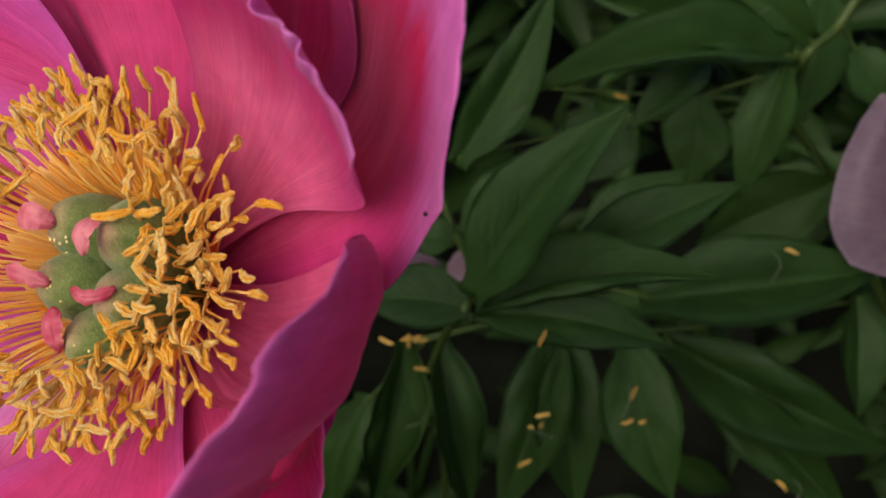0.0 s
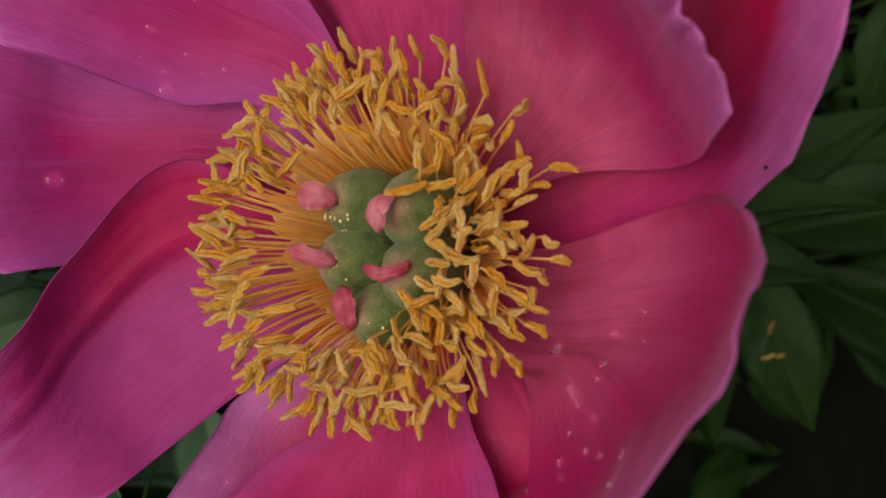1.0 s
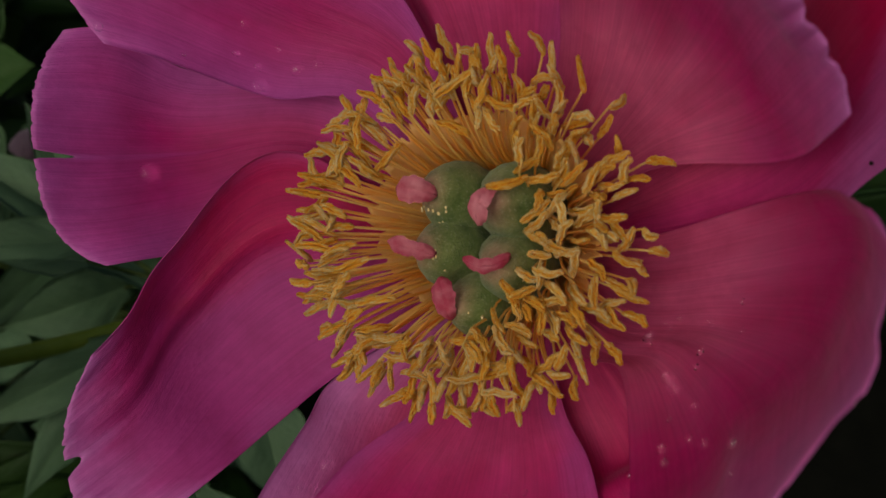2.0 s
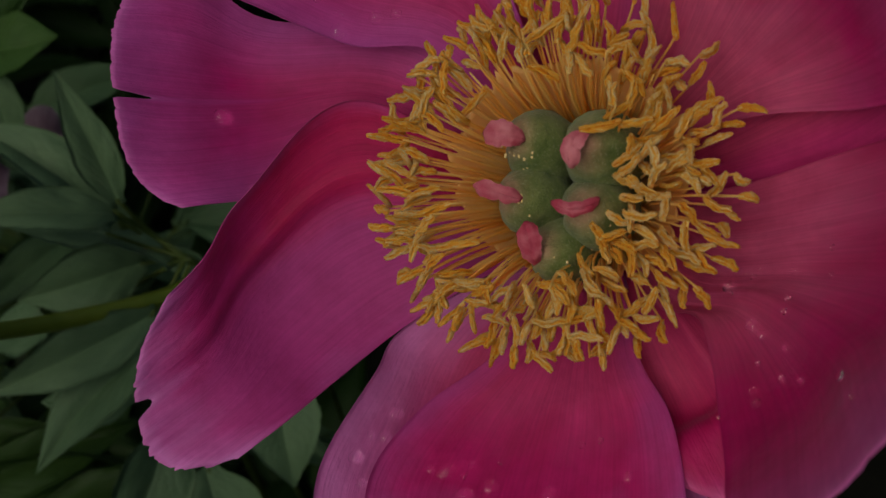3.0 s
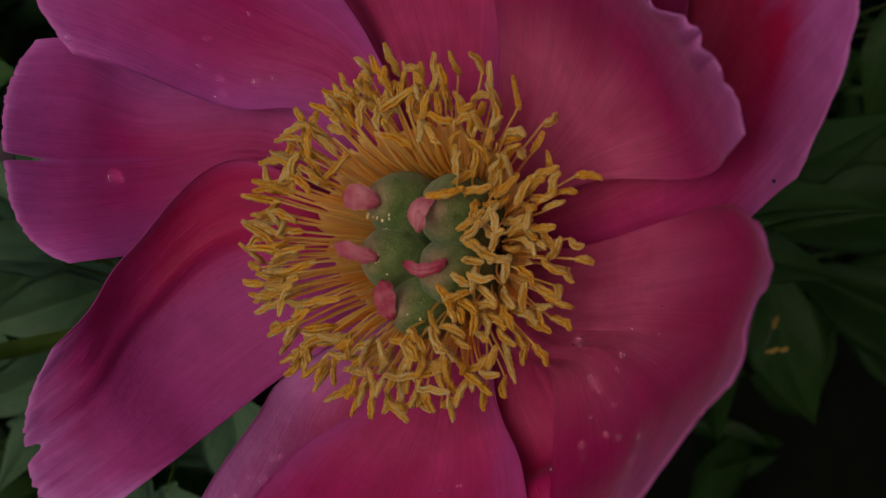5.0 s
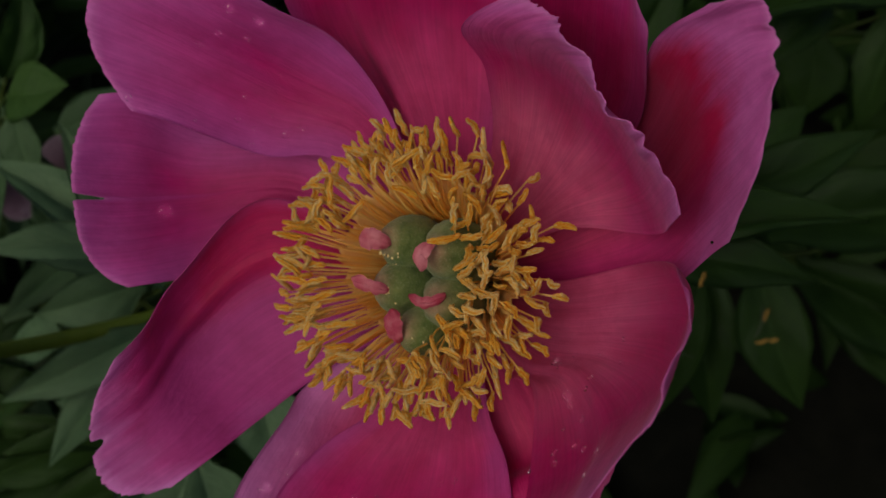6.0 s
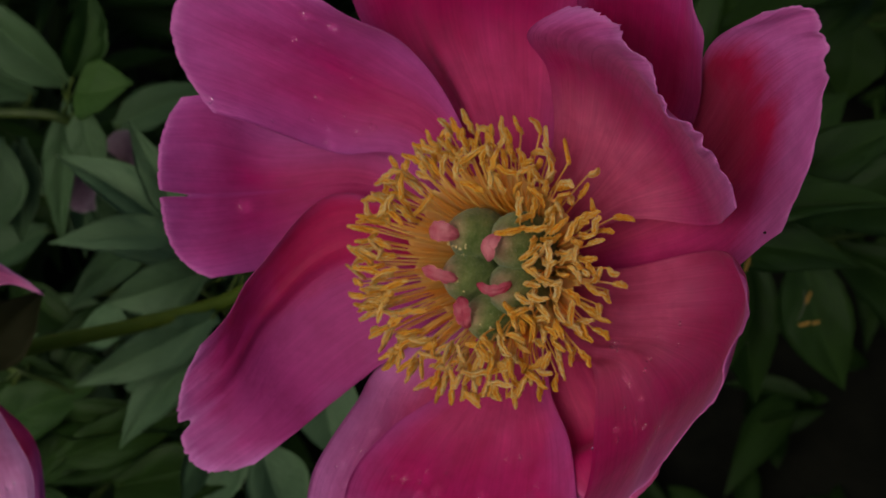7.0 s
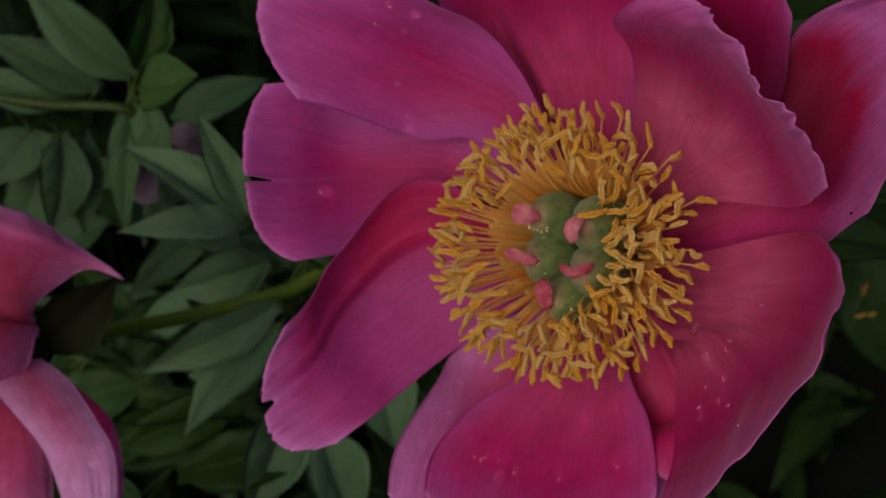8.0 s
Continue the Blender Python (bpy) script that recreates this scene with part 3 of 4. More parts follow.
# stamens: a thin filament each, with a twisted golden anther
def anther_mesh(seed):
    """A dry, split anther one metre long: two ridged lobes round a groove, crinkled at both ends."""
    rng = random.Random(100 + seed)
    bm = bmesh.new()
    n, sides = 26, 20
    ridge = bm.verts.layers.float.new("ridge")
    twist, bend, hook = rng.uniform(-1.4, 1.4), rng.uniform(-0.9, 0.9), rng.uniform(-0.5, 0.9)
    rows = []
    for j in range(n):
        v = j / (n - 1)
        w = (math.sin(math.pi * (0.05 + 0.90 * v)) ** 0.38) * (1 - 0.15 * v) * (1 + 0.13 * noise.noise((v * 5, seed, 1.5)))
        cx = 0.13 * bend * math.sin(math.pi * v) + 0.05 * noise.noise((v * 4, seed, 9))
        cz = 0.06 * math.cos(2.5 * v + seed) - 0.22 * hook * max(0, v - 0.55) ** 1.5
        rows.append([])
        for k in range(sides):
            a = 2 * math.pi * k / sides
            groove = 0.52 * math.exp(-((a - math.pi / 2) / 0.40) ** 2) + 0.36 * math.exp(-((a - 3 * math.pi / 2) / 0.38) ** 2) + 0.22 * math.exp(-((a - 0.35) / 0.22) ** 2) + 0.2 * math.exp(-((a - math.pi - 0.3) / 0.22) ** 2)
            rough = 0.20 * noise.noise((math.cos(a) * 2.2, math.sin(a) * 2.2, v * 5 + 7 * seed)) + 0.22 * noise.noise((math.cos(a) * 5, math.sin(a) * 5, v * 15 + seed))
            rr = 0.118 * w * (1 - groove + rough)
            x, z = rr * math.cos(a), rr * math.sin(a) * 0.85
            q = twist * (v - 0.5)
            vert = bm.verts.new((cx + x * math.cos(q) - z * math.sin(q), v + 0.03 * noise.noise((a, v, seed)), cz + x * math.sin(q) + z * math.cos(q)))
            vert[ridge] = min(1.0, max(0.0, 0.95 - 1.2 * groove + 1.6 * rough))
            rows[-1].append(vert)
    for a, b in zip(rows, rows[1:]):
        for k in range(sides):
            bm.faces.new((a[k], b[k], b[(k + 1) % sides], a[(k + 1) % sides]))
    bm.faces.new(rows[0])
    bm.faces.new(rows[-1][::-1])
    bmesh.ops.recalc_face_normals(bm, faces=bm.faces)
    for f in bm.faces:
        f.smooth = True
    me = bpy.data.meshes.new("anther")
    bm.to_mesh(me)
    bm.free()
    me.materials.append(ANTHER)
    return me


ANTHERS = [anther_mesh(k) for k in range(16)]
# anthers that stand out, sector by sector: where each begins and ends across the flower, in millimetres
SECTORS = [
    [(-21.0, 7.3, -26.3, 7.6), (-20.4, 5.2, -24.5, 5.5), (-19.5, 4.1, -24.0, 3.7), (-18.2, 9.9, -22.8, 9.7), (-16.0, 2.4, -18.6, 2.4), (-18.6, -1.0, -24.0, -0.1), (-14.8, -0.1, -18.8, -1.4), (-13.0, -2.0, -19.5, -3.6), (-19.4, -4.9, -23.9, -5.3), (-19.4, -6.6, -22.3, -7.1), (-13.7, -7.8, -17.7, -7.5), (-9.2, -7.1, -15.5, -8.2), (-18.0, -11.1, -21.3, -12.8), (-14.7, -14.0, -19.7, -16.8), (-13.2, 9.0, -15.3, 11.9), (-10.5, 8.8, -12.2, 10.8), (-8.8, 13.6, -11.9, 9.2), (-16.8, 13.1, -19.7, 13.9), (-15.8, 15.4, -19.4, 15.5), (-12.7, 15.8, -15.3, 18.2), (-14.0, 17.9, -14.8, 20.2), (-12.4, 20.2, -13.3, 22.9)],
    [(-10.2, 17.7, -11.3, 19.6), (-8.9, 18.6, -10.3, 21.4), (-6.9, 19.8, -9.4, 23.8), (-5.9, 24.0, -7.6, 27.1), (-3.3, 23.2, -5.0, 27.2), (-1.4, 24.7, -2.3, 28.3), (-2.8, 19.2, 3.2, 22.3), (0.1, 25.5, 2.4, 25.1), (6.5, 20.7, 6.5, 25.0), (7.0, 24.2, 6.8, 27.3), (10.8, 24.0, 9.8, 26.9), (12.6, 20.4, 12.4, 25.2), (16.1, 18.7, 16.7, 23.1), (10.1, 17.9, 13.3, 19.3), (8.4, 17.3, 4.8, 18.4), (1.6, 14.0, -2.1, 15.5), (19.2, 17.1, 22.0, 17.5), (15.4, 15.6, 18.9, 14.8), (16.5, 13.9, 18.1, 11.8), (20.8, 10.8, 21.0, 12.9)],
    [(24.1, 9.6, 27.8, 9.2), (21.9, 7.2, 25.2, 7.7), (17.4, 6.0, 19.9, 4.8), (18.3, 2.7, 22.2, 2.9), (24.1, 1.2, 25.9, 0.3), (24.4, -1.5, 26.8, -2.1), (22.7, -2.7, 24.8, -4.2), (17.5, 1.2, 20.0, -1.2), (21.8, -5.1, 23.6, -6.6), (21.1, -9.3, 24.5, -10.5), (19.3, -12.9, 20.9, -15.8), (17.6, -12.6, 17.9, -15.3), (14.8, -17.3, 16.0, -20.0), (11.6, -19.2, 12.5, -21.9), (7.0, -21.2, 7.4, -24.0), (6.6, -17.8, 8.3, -20.8), (3.9, -19.8, 4.6, -22.9), (-1.0, -19.0, -0.6, -22.4), (-3.2, -20.4, -2.8, -23.2), (-4.7, -16.6, -3.9, -21.0), (-6.2, -18.9, -5.9, -21.7), (-10.7, -15.5, -9.6, -19.3), (-8.5, -12.2, -7.5, -15.4), (-11.6, -16.2, -12.2, -19.1)],
    [(11.6, 3.0, 15.9, 5.9), (11.1, 6.3, 11.7, 4.2), (10.3, -1.6, 13.1, -1.9), (8.2, -8.2, 6.9, -5.2), (10.5, 8.1, 5.4, 7.0)],

]
rng = random.Random(5)
STAMENS = []
for row in SECTORS:
    for x0, y0, x1, y1 in row:
        STAMENS.append((x0, y0, x1, y1))
tries = 0
while len(STAMENS) < 300 and tries < 6000:
    tries += 1
    a = rng.uniform(0, 2 * math.pi)
    inner = 12.8 + 4.5 * max(0, math.sin(a)) + 4.5 * max(0, -math.cos(a)) - 3.6 * max(0, math.cos(a))
    outer = 23.6 + 1.8 * max(0, math.sin(a)) + 1.2 * max(0, -math.cos(a))
    rad = inner + (outer - inner) * rng.random() ** 0.8
    x, y = rad * math.cos(a), rad * math.sin(a)
    if min(math.hypot(x - (p[0] + p[2]) / 2, y - (p[1] + p[3]) / 2) for p in STAMENS) < 1.25:
        continue
    b = a + rng.gauss(0, 0.75)
    size = rng.uniform(2.8, 4.6)
    STAMENS.append((x - size / 2 * math.cos(b), y - size / 2 * math.sin(b), x + size / 2 * math.cos(b), y + size / 2 * math.sin(b)))
for x0, y0, x1, y1 in STAMENS:
    mid = Vector(((x0 + x1) / 2, (y0 + y1) / 2, 0))
    rad = mid.length
    h = 23.0 - 0.26 * max(0, rad - 8) + rng.uniform(-1.6, 1.6)
    flat = math.hypot(x1 - x0, y1 - y0)
    tall = math.sqrt(max(1.0, rng.uniform(5.6, 7.2) ** 2 - flat ** 2))
    rise = tall * rng.choice((0.55, 0.7, -0.15, 0.4)) if flat < 5.5 else rng.uniform(-1, 1)
    start, end = Vector((x0, y0, h - rise / 2)) / 1000, Vector((x1, y1, h + rise / 2)) / 1000
    out = mid.normalized()
    root = (out * rng.uniform(8.0, 10.5) + Vector((0, 0, rng.uniform(0.5, 2.0)))) / 1000
    knee = root.lerp(start, 0.55) + Vector((0, 0, rng.uniform(1.0, 3.0) / 1000)) - out * rng.uniform(0.0, 1.2) / 1000
    line = spline([root, knee, start, start.lerp(end, 0.18)], np.linspace(0, 1, 9))
    bm = bmesh.new()
    tube(bm, [Vector(p) for p in line], [0.00021 - 0.00007 * k / 8 for k in range(9)], 6)
    stamen = part("stamen", bm, FILAMENT, flower)
    axis = end - start
    m = Matrix.Translation(start) @ frame_of(axis, (rng.gauss(0, 0.6), rng.gauss(0, 0.6), 1)) @ Matrix.Diagonal((0.0058, axis.length, 0.0053, 1))
    shared("anther", rng.choice(ANTHERS), stamen, m)

# the fleshy golden disc from which the filaments rise, and the filaments packed on it
def disc_at(a, v):
    full = 0.72 + 0.34 * math.sin(a) + 0.42 * max(0, math.cos(a)) + 0.16 * max(0, -math.cos(a))
    tall = max(0.42, full) * (1 + 0.10 * noise.noise((math.cos(a) * 4, math.sin(a) * 4, 3)) + 0.22 * v * v * noise.noise((math.cos(a) * 30, math.sin(a) * 30, 8)))
    return 8.3 + 8.2 * v * tall, 1.5 + 12.5 * v ** 1.15 * tall


n, m = 160, 14
pos, uv = np.zeros((m, n + 1, 3)), np.zeros((m, n + 1, 2))
for i in range(n + 1):
    a = 2 * math.pi * (i % n) / n
    for j in range(m):
        v = j / (m - 1)
        r, h = disc_at(a, v)
        h += 0.5 * noise.noise((math.cos(a) * 22, math.sin(a) * 22, v)) * v
        pos[j, i] = (r * math.cos(a) / 1000, r * math.sin(a) / 1000, h / 1000)
        uv[j, i] = (i / n, v)
bm = bmesh.new()
grid_mesh(bm, pos, uv, 0.0003)
part("disc", bm, DISC, flower, "golden disc under the stamens")
bm = bmesh.new()
for k in range(220):
    a = rng.uniform(0, 2 * math.pi)
    va, vb, lift = rng.uniform(0.0, 0.45), rng.uniform(0.6, 1.1), rng.uniform(0.05, 0.35)
    swing = rng.gauss(0, 0.05)
    line = []
    for q in range(6):
        v = va + (vb - va) * q / 5
        r, h = disc_at(a + swing * q / 5, v)
        line.append(Vector((r * math.cos(a + swing * q / 5), r * math.sin(a + swing * q / 5), h - 0.06 + lift * (q / 5) ** 1.5)) / 1000)
    tube(bm, line, [0.00020, 0.00020, 0.00019, 0.00018, 0.00016, 0.00013], 4)
tagged(part("filament_mass", bm, FILAMENT, flower, "packed golden filaments round the carpels"), kind="stuff")
bm = bmesh.new()
bmesh.ops.create_uvsphere(bm, u_segments=24, v_segments=12, radius=0.0115)
for v in bm.verts:
    v.co.z = v.co.z * 0.45 - 0.0035
part("receptacle", bm, RECEPTACLE, flower)

# pollen grains caught in the down of the carpels
bm = bmesh.new()
for k in range(130):
    x, y = rng.gauss(6, 3.2), rng.gauss(1, 4.5)
    if k % 4 == 0:
        x, y = rng.gauss(-4, 2), rng.gauss(3, 4)
    best = max(0.0, max(1 - ((x - cx) ** 2 + (y - cy) ** 2) / 27 for cx, cy in ((-3.6, 6.6), (6.6, 5.4), (-4.6, -1.6), (5.6, -3.6), (0.2, -9.2))))
    if best <= 0.1:
        continue
    bmesh.ops.create_icosphere(bm, subdivisions=1, radius=rng.uniform(0.00010, 0.00024), matrix=Matrix.Translation((x / 1000, y / 1000, 0.0085 + 0.0118 * best ** 0.5)) @ Matrix.Diagonal((1, rng.uniform(1, 2.2), 0.8, 1)))
tagged(part("pollen", bm, POLLEN, flower, "cream pollen grains"), kind="stuff")

# the flower's own stem, down to the soil
bm = bmesh.new()
foot = BLOOM.inverted() @ Vector((-0.06, 0.12, 0.0))
line = spline([Vector((0, 0, -0.003)), Vector((-0.010, -0.018, -0.028)), foot * 0.2, foot * 0.55 + Vector((-0.008, 0, -0.008)), foot], np.linspace(0, 1, 30))
tube(bm, [Vector(p) for p in line], [0.0033 + 0.0012 * k / 29 for k in range(30)], 9)
part("stem", bm, STALK, flower)

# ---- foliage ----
LEAFLETS_SHADED = [leaflet_mesh("leaflet", LEAF_SHADED, k, 0.5 + 0.3 * (k % 4), 0.65 + 0.25 * (k % 3), foot=0.42) for k in range(8)]
LEAFLETS_LIT = [leaflet_mesh("leaflet", LEAF_LIT, 10 + k, 0.5 + 0.3 * (k % 4), 0.40 + 0.22 * (k % 3), foot=0.36) for k in range(6)]
LEAFLETS_MID = [leaflet_mesh("leaflet", LEAF_MID, 30 + k, 0.5 + 0.4 * (k % 3), 0.45 + 0.2 * (k % 3), foot=0.30) for k in range(6)]
FRESH = [leaflet_mesh("leaflet", LEAF_FRESH, 20 + k, 0.5 + 0.3 * k, 0.6, girth=1.1) for k in range(3)]
EYES = Vector((-0.03, -0.02, 0.85))


def shoot(label, leaves, stalks, seed, forms, fresh=(), slim=1.0):
    """A leafy shoot: stalks in millimetres with a thickness, and leaflets from stalk to tip with a width."""
    rng = random.Random(seed)
    root = mm(stalks[0][0][0])
    ob = thing("peony_shoot", Matrix.Translation(root), label, "plant", "peony shoots")
    for points, thick in stalks:
        bm = bmesh.new()
        n = 6 * len(points)
        line = spline([mm(p) - root for p in points], np.linspace(0, 1, n))
        tube(bm, [Vector(p) for p in line], [thick / 2000 * (1 - 0.25 * k / n) for k in range(n)], 8)
        part("stalk", bm, STALK, ob)
    spine = [root + Vector(p) for points, thick in stalks for p in spline([mm(q) - root for q in points], np.linspace(0, 1, 40))]
    low = min(spine, key=lambda p: p.z)
    bm = bmesh.new()
    line = spline([low - root, low - root + Vector((0.01 if low.x < 0 else 0.07, 0.03, -0.12)), Vector((low.x * (0.9 if low.x < 0 else 3.0), low.y + 0.06, -0.02)) - root], np.linspace(0, 1, 16))
    tube(bm, [Vector(p) for p in line], [stalks[0][1] / 2000 * (0.8 + 0.4 * q / 15) for q in range(16)], 8)
    part("stalk", bm, STALK, ob)
    for k, (ax, ay, az, bx, by, bz, w) in enumerate(leaves):
        a, b = mm((ax, ay, az)), mm((bx, by, bz))
        near = min(spine, key=lambda p: (p - a).length)
        if (near - a).length > 0.003:
            away = (a - EYES).normalized() * min(0.02, 0.35 * (near - a).length)
            bm = bmesh.new()
            line = spline([near - root, near.lerp(a, 0.5) + away - root, a - root + (b - a) * 0.04], np.linspace(0, 1, 8))
            tube(bm, [Vector(p) for p in line], [0.0007 - 0.00003 * q for q in range(8)], 6)
            part("petiole", bm, PETIOLE, ob)
        up = (EYES - a).normalized() * 0.8 + Vector((rng.gauss(0, 0.34), rng.gauss(0, 0.34), 0.45))
        size = (b - a).length
        m = Matrix.Translation(a - root) @ frame_of(b - a, up) @ Matrix.Diagonal((slim * w / 1000, size, size, 1))
        shared("leaflet", rng.choice(FRESH if k in fresh else forms), ob, m)


SHOOT_MID = [(7, 192, 550, 45, 214, 601, 24), (9, 192, 550, 72, 191, 569, 14), (8, 190, 549, 59, 175, 555, 18), (34, 207, 550, 81, 218, 571, 18), (7, 190, 549, -24, 195, 546, 18), (6, 259, 496, 44, 281, 514, 23), (68, 250, 475, 154, 253, 490, 32), (50, 273, 481, 87, 292, 497, 24), (4, 259, 496, -12, 263, 498, 13)]
SHOOT_LOW = [(-12, 234, 474, -24, 201, 407, 25), (-1, 234, 474, 13, 196, 416, 23), (40, 244, 470, 19, 195, 415, 23), (44, 240, 472, 48, 196, 416, 23), (63, 234, 474, 78, 190, 437, 26), (78, 245, 458, 158, 208, 439, 28), (91, 239, 446, 150, 199, 406, 23), (152, 264, 460, 153, 228, 430, 23), (-28, 235, 436, -48, 208, 387, 21)]
SHOOT_HIGH = [(120, 308, 536, 27, 287, 545, 20), (116, 310, 538, 46, 317, 557, 16), (92, 311, 532, 63, 290, 521, 16), (117, 306, 534, 101, 277, 497, 20), (129, 318, 532, 89, 331, 555, 17), (147, 325, 524, 164, 309, 511, 18), (4, 279, 512, 37, 311, 565, 20), (70, 327, 487, 49, 308, 471, 30), (98, 334, 493, 94, 314, 463, 26), (32, 345, 489, 15, 333, 466, 27), (147, 301, 478, 98, 296, 448, 28), (133, 327, 487, 146, 372, 525, 24)]
LEFT_MID = [(-145, 190, 566, -177, 177, 586, 12), (-145, 191, 567, -154, 205, 602, 11), (-149, 188, 559, -172, 186, 567, 13), (-150, 197, 554, -186, 217, 578, 16), (-144, 191, 542, -177, 178, 544, 18), (-136, 187, 545, -162, 197, 549, 15), (-139, 174, 542, -181, 149, 543, 15), (-139, 168, 538, -171, 136, 527, 17), (-141, 160, 509, -158, 122, 485, 22), (-132, 149, 500, -122, 126, 471, 21), (-174, 180, 527, -195, 185, 521, 16), (-150, 166, 514, -177, 164, 516, 15), (-115, 177, 505, -109, 148, 484, 22)]
LEFT_HIGH = [(-190, 246, 574, -225, 267, 605, 21), (-187, 245, 578, -174, 260, 606, 14), (-187, 242, 576, -163, 235, 587, 20), (-191, 242, 571, -204, 213, 529, 14), (-185, 237, 573, -181, 220, 555, 15), (-205, 250, 566, -242, 258, 589, 17), (-217, 246, 565, -251, 255, 576, 16), (-228, 251, 545, -238, 224, 516, 19), (-224, 257, 537, -230, 230, 507, 17), (-238, 250, 547, -255, 233, 537, 21), (-241, 245, 531, -260, 229, 510, 21)]
pick = random.Random(21)
LEFT_LOW = []
for k in range(26):
    x, y = pick.uniform(-262, -165), pick.uniform(120, 205)
    z = 505 + 0.35 * (y - 160) - pick.uniform(0, 40)
    a, long = pick.uniform(0, 2 * math.pi), pick.uniform(38, 62)
    LEFT_LOW.append((x, y, z, x + long * math.cos(a), y + long * math.sin(a) * 0.8, z + pick.uniform(-14, 10), pick.uniform(14, 21)))
LEFT_DEEP = []
for k in range(34):
    x, y = pick.uniform(-265, -95), pick.uniform(185, 300)
    z = 455 + 0.42 * (y - 200) - pick.uniform(0, 45)
    a, long = pick.uniform(0, 2 * math.pi), pick.uniform(44, 72)
    LEFT_DEEP.append((x, y, z, x + long * math.cos(a), y + long * math.sin(a) * 0.8, z + pick.uniform(-16, 10), pick.uniform(13, 20)))
STEM_LEFT = [(-181, 121, 609), (-176, 143, 581), (-161, 163, 556), (-139, 180, 540), (-120, 196, 530)]
STALK_LEFT = [(-132, 189, 546), (-125, 190, 533), (-116, 195, 505)]
STALK_HIGH_L = [(-252, 248, 571), (-223, 242, 569), (-193, 238, 568), (-186, 240, 545)]
STALK_MID = [(-2, 287, 493), (3, 270, 491), (9, 226, 520), (6, 190, 549), (1, 212, 508), (-9, 246, 419)]
STALK_HIGH = [(145, 328, 553), (135, 318, 539), (122, 306, 535), (131, 329, 489)]
ANTH = [(-11, 228, 484), (-5, 231, 477), (-21, 227, 484), (-14, 229, 480), (-10, 229, 463), (32, 217, 451), (35, 216, 449), (30, 218, 443), (26, 203, 442), (66, 221, 464), (63, 207, 466), (69, 212, 457), (120, 209, 421), (68, 348, 481), (27, 180, 553), (116, 256, 495)]
THREAD = [(62, 217, 461), (37, 211, 448), (111, 253, 490), (126, 207, 418), (-10, 220, 448), (107, 323, 544)]
SIDE_BASE = (-182, 121, 609)
SIDE_UPPER = [[(-6, 3, 3), (-2, 3, 2), (1, 4, 2)], [(-11, 4, 23), (3, 1, 25), (4, 5, 13)], [(-6, 5, 41), (11, 1, 41), (16, 4, 25)], [(-1, 5, 50), (17, 1, 50), (27, 2, 34)], [(-1, 8, 52), (14, 8, 50), (35, -0, 32)]]
SIDE_LOWER = [[(-11, -2, 4), (-4, -3, 3), (3, -3, 2)], [(-2, -16, 12), (8, -15, 11), (14, -12, 7)], [(15, -33, 15), (21, -30, 16), (26, -26, 13)], [(21, -43, 14), (27, -40, 16), (33, -36, 15)], [(25, -53, 11), (30, -52, 12), (35, -50, 11)]]
SIDE_BACK = [[(0, -2, -1), (1, -2, -1), (2, -2, -1)], [(7, -13, 0), (10, -11, 0), (13, -10, -1)], [(13, -27, 1), (19, -23, 1), (24, -20, 0)], [(18, -37, 1), (24, -35, 1), (29, -32, 0)], [(21, -49, -2), (26, -48, -2), (31, -46, -2)]]
SIDE_MIDDLE = [[(-7, 4, 1), (-3, 3, -0), (-0, 2, -1)], [(-12, 1, 17), (-2, -2, 19), (4, 2, 9)], [(-19, 4, 24), (-7, -11, 22), (3, -10, 8)], [(-28, 1, 29), (-18, -18, 24), (-7, -18, 7)]]
SIDE_UNDER = [[(-6, -0, -3), (-4, -2, -4), (-2, -2, -5)], [(-13, -16, 3), (-2, -19, 2), (4, -15, -1)], [(-13, -32, -2), (2, -35, 0), (9, -28, -3)], [(-12, -47, -6), (1, -49, -7), (11, -45, -10)]]
PALE_R_BASE = (191, 283, 476)
PALE_R_A = [[(-6, -19, -3), (-4, -7, 8), (-6, 9, 20)], [(-25, -30, 8), (-27, -14, 28), (-25, 13, 44)], [(-42, -33, 12), (-50, -18, 37), (-38, 10, 54)], [(-59, -27, 16), (-60, -13, 35), (-46, 15, 52)]]
PALE_R_B = [[(-0, -0, 6), (2, 8, 13), (-0, 15, 19)], [(-8, 15, 26), (-2, 24, 33), (10, 27, 36)], [(-19, 24, 39), (-9, 32, 53), (11, 36, 50)]]
PALE_L_BASE = (-200, 254, 519)
PALE_L_A = [[(3, -3, 0), (5, -1, 1), (7, -0, 1)], [(6, -1, 7), (12, -1, 10), (17, -2, 5)], [(6, 4, 14), (15, 5, 17), (20, 3, 12)]]
PALE_L_B = [[(-1, -1, 2), (-3, -3, 1), (0, -5, -1)], [(-7, -8, 8), (-6, -15, 5), (2, -15, 2)], [(-9, -11, 8), (-5, -20, 4), (3, -20, 1)]]
PALE_L_C = [[(-2, -1, 1), (-3, 1, 2), (-1, 3, 3)], [(-8, -3, 5), (-7, -0, 9), (-1, 5, 9)], [(-10, -3, 7), (-9, 1, 12), (-4, 6, 12)]]
PALE_M_BASE = (1, 300, 432)
PALE_M_A = [[(-0, -2, -1), (1, -2, 0), (1, -0, 1)], [(6, -8, -0), (8, -4, 5), (4, 1, 7)], [(11, -8, -0), (13, -5, 8), (7, 2, 8)]]
PALE_M_B = [[(-2, -2, -1), (-3, 0, 0), (-2, 1, 1)], [(-10, -7, 1), (-12, -2, 5), (-9, 2, 5)], [(-17, -7, 3), (-20, -3, 7), (-15, 2, 8)]]

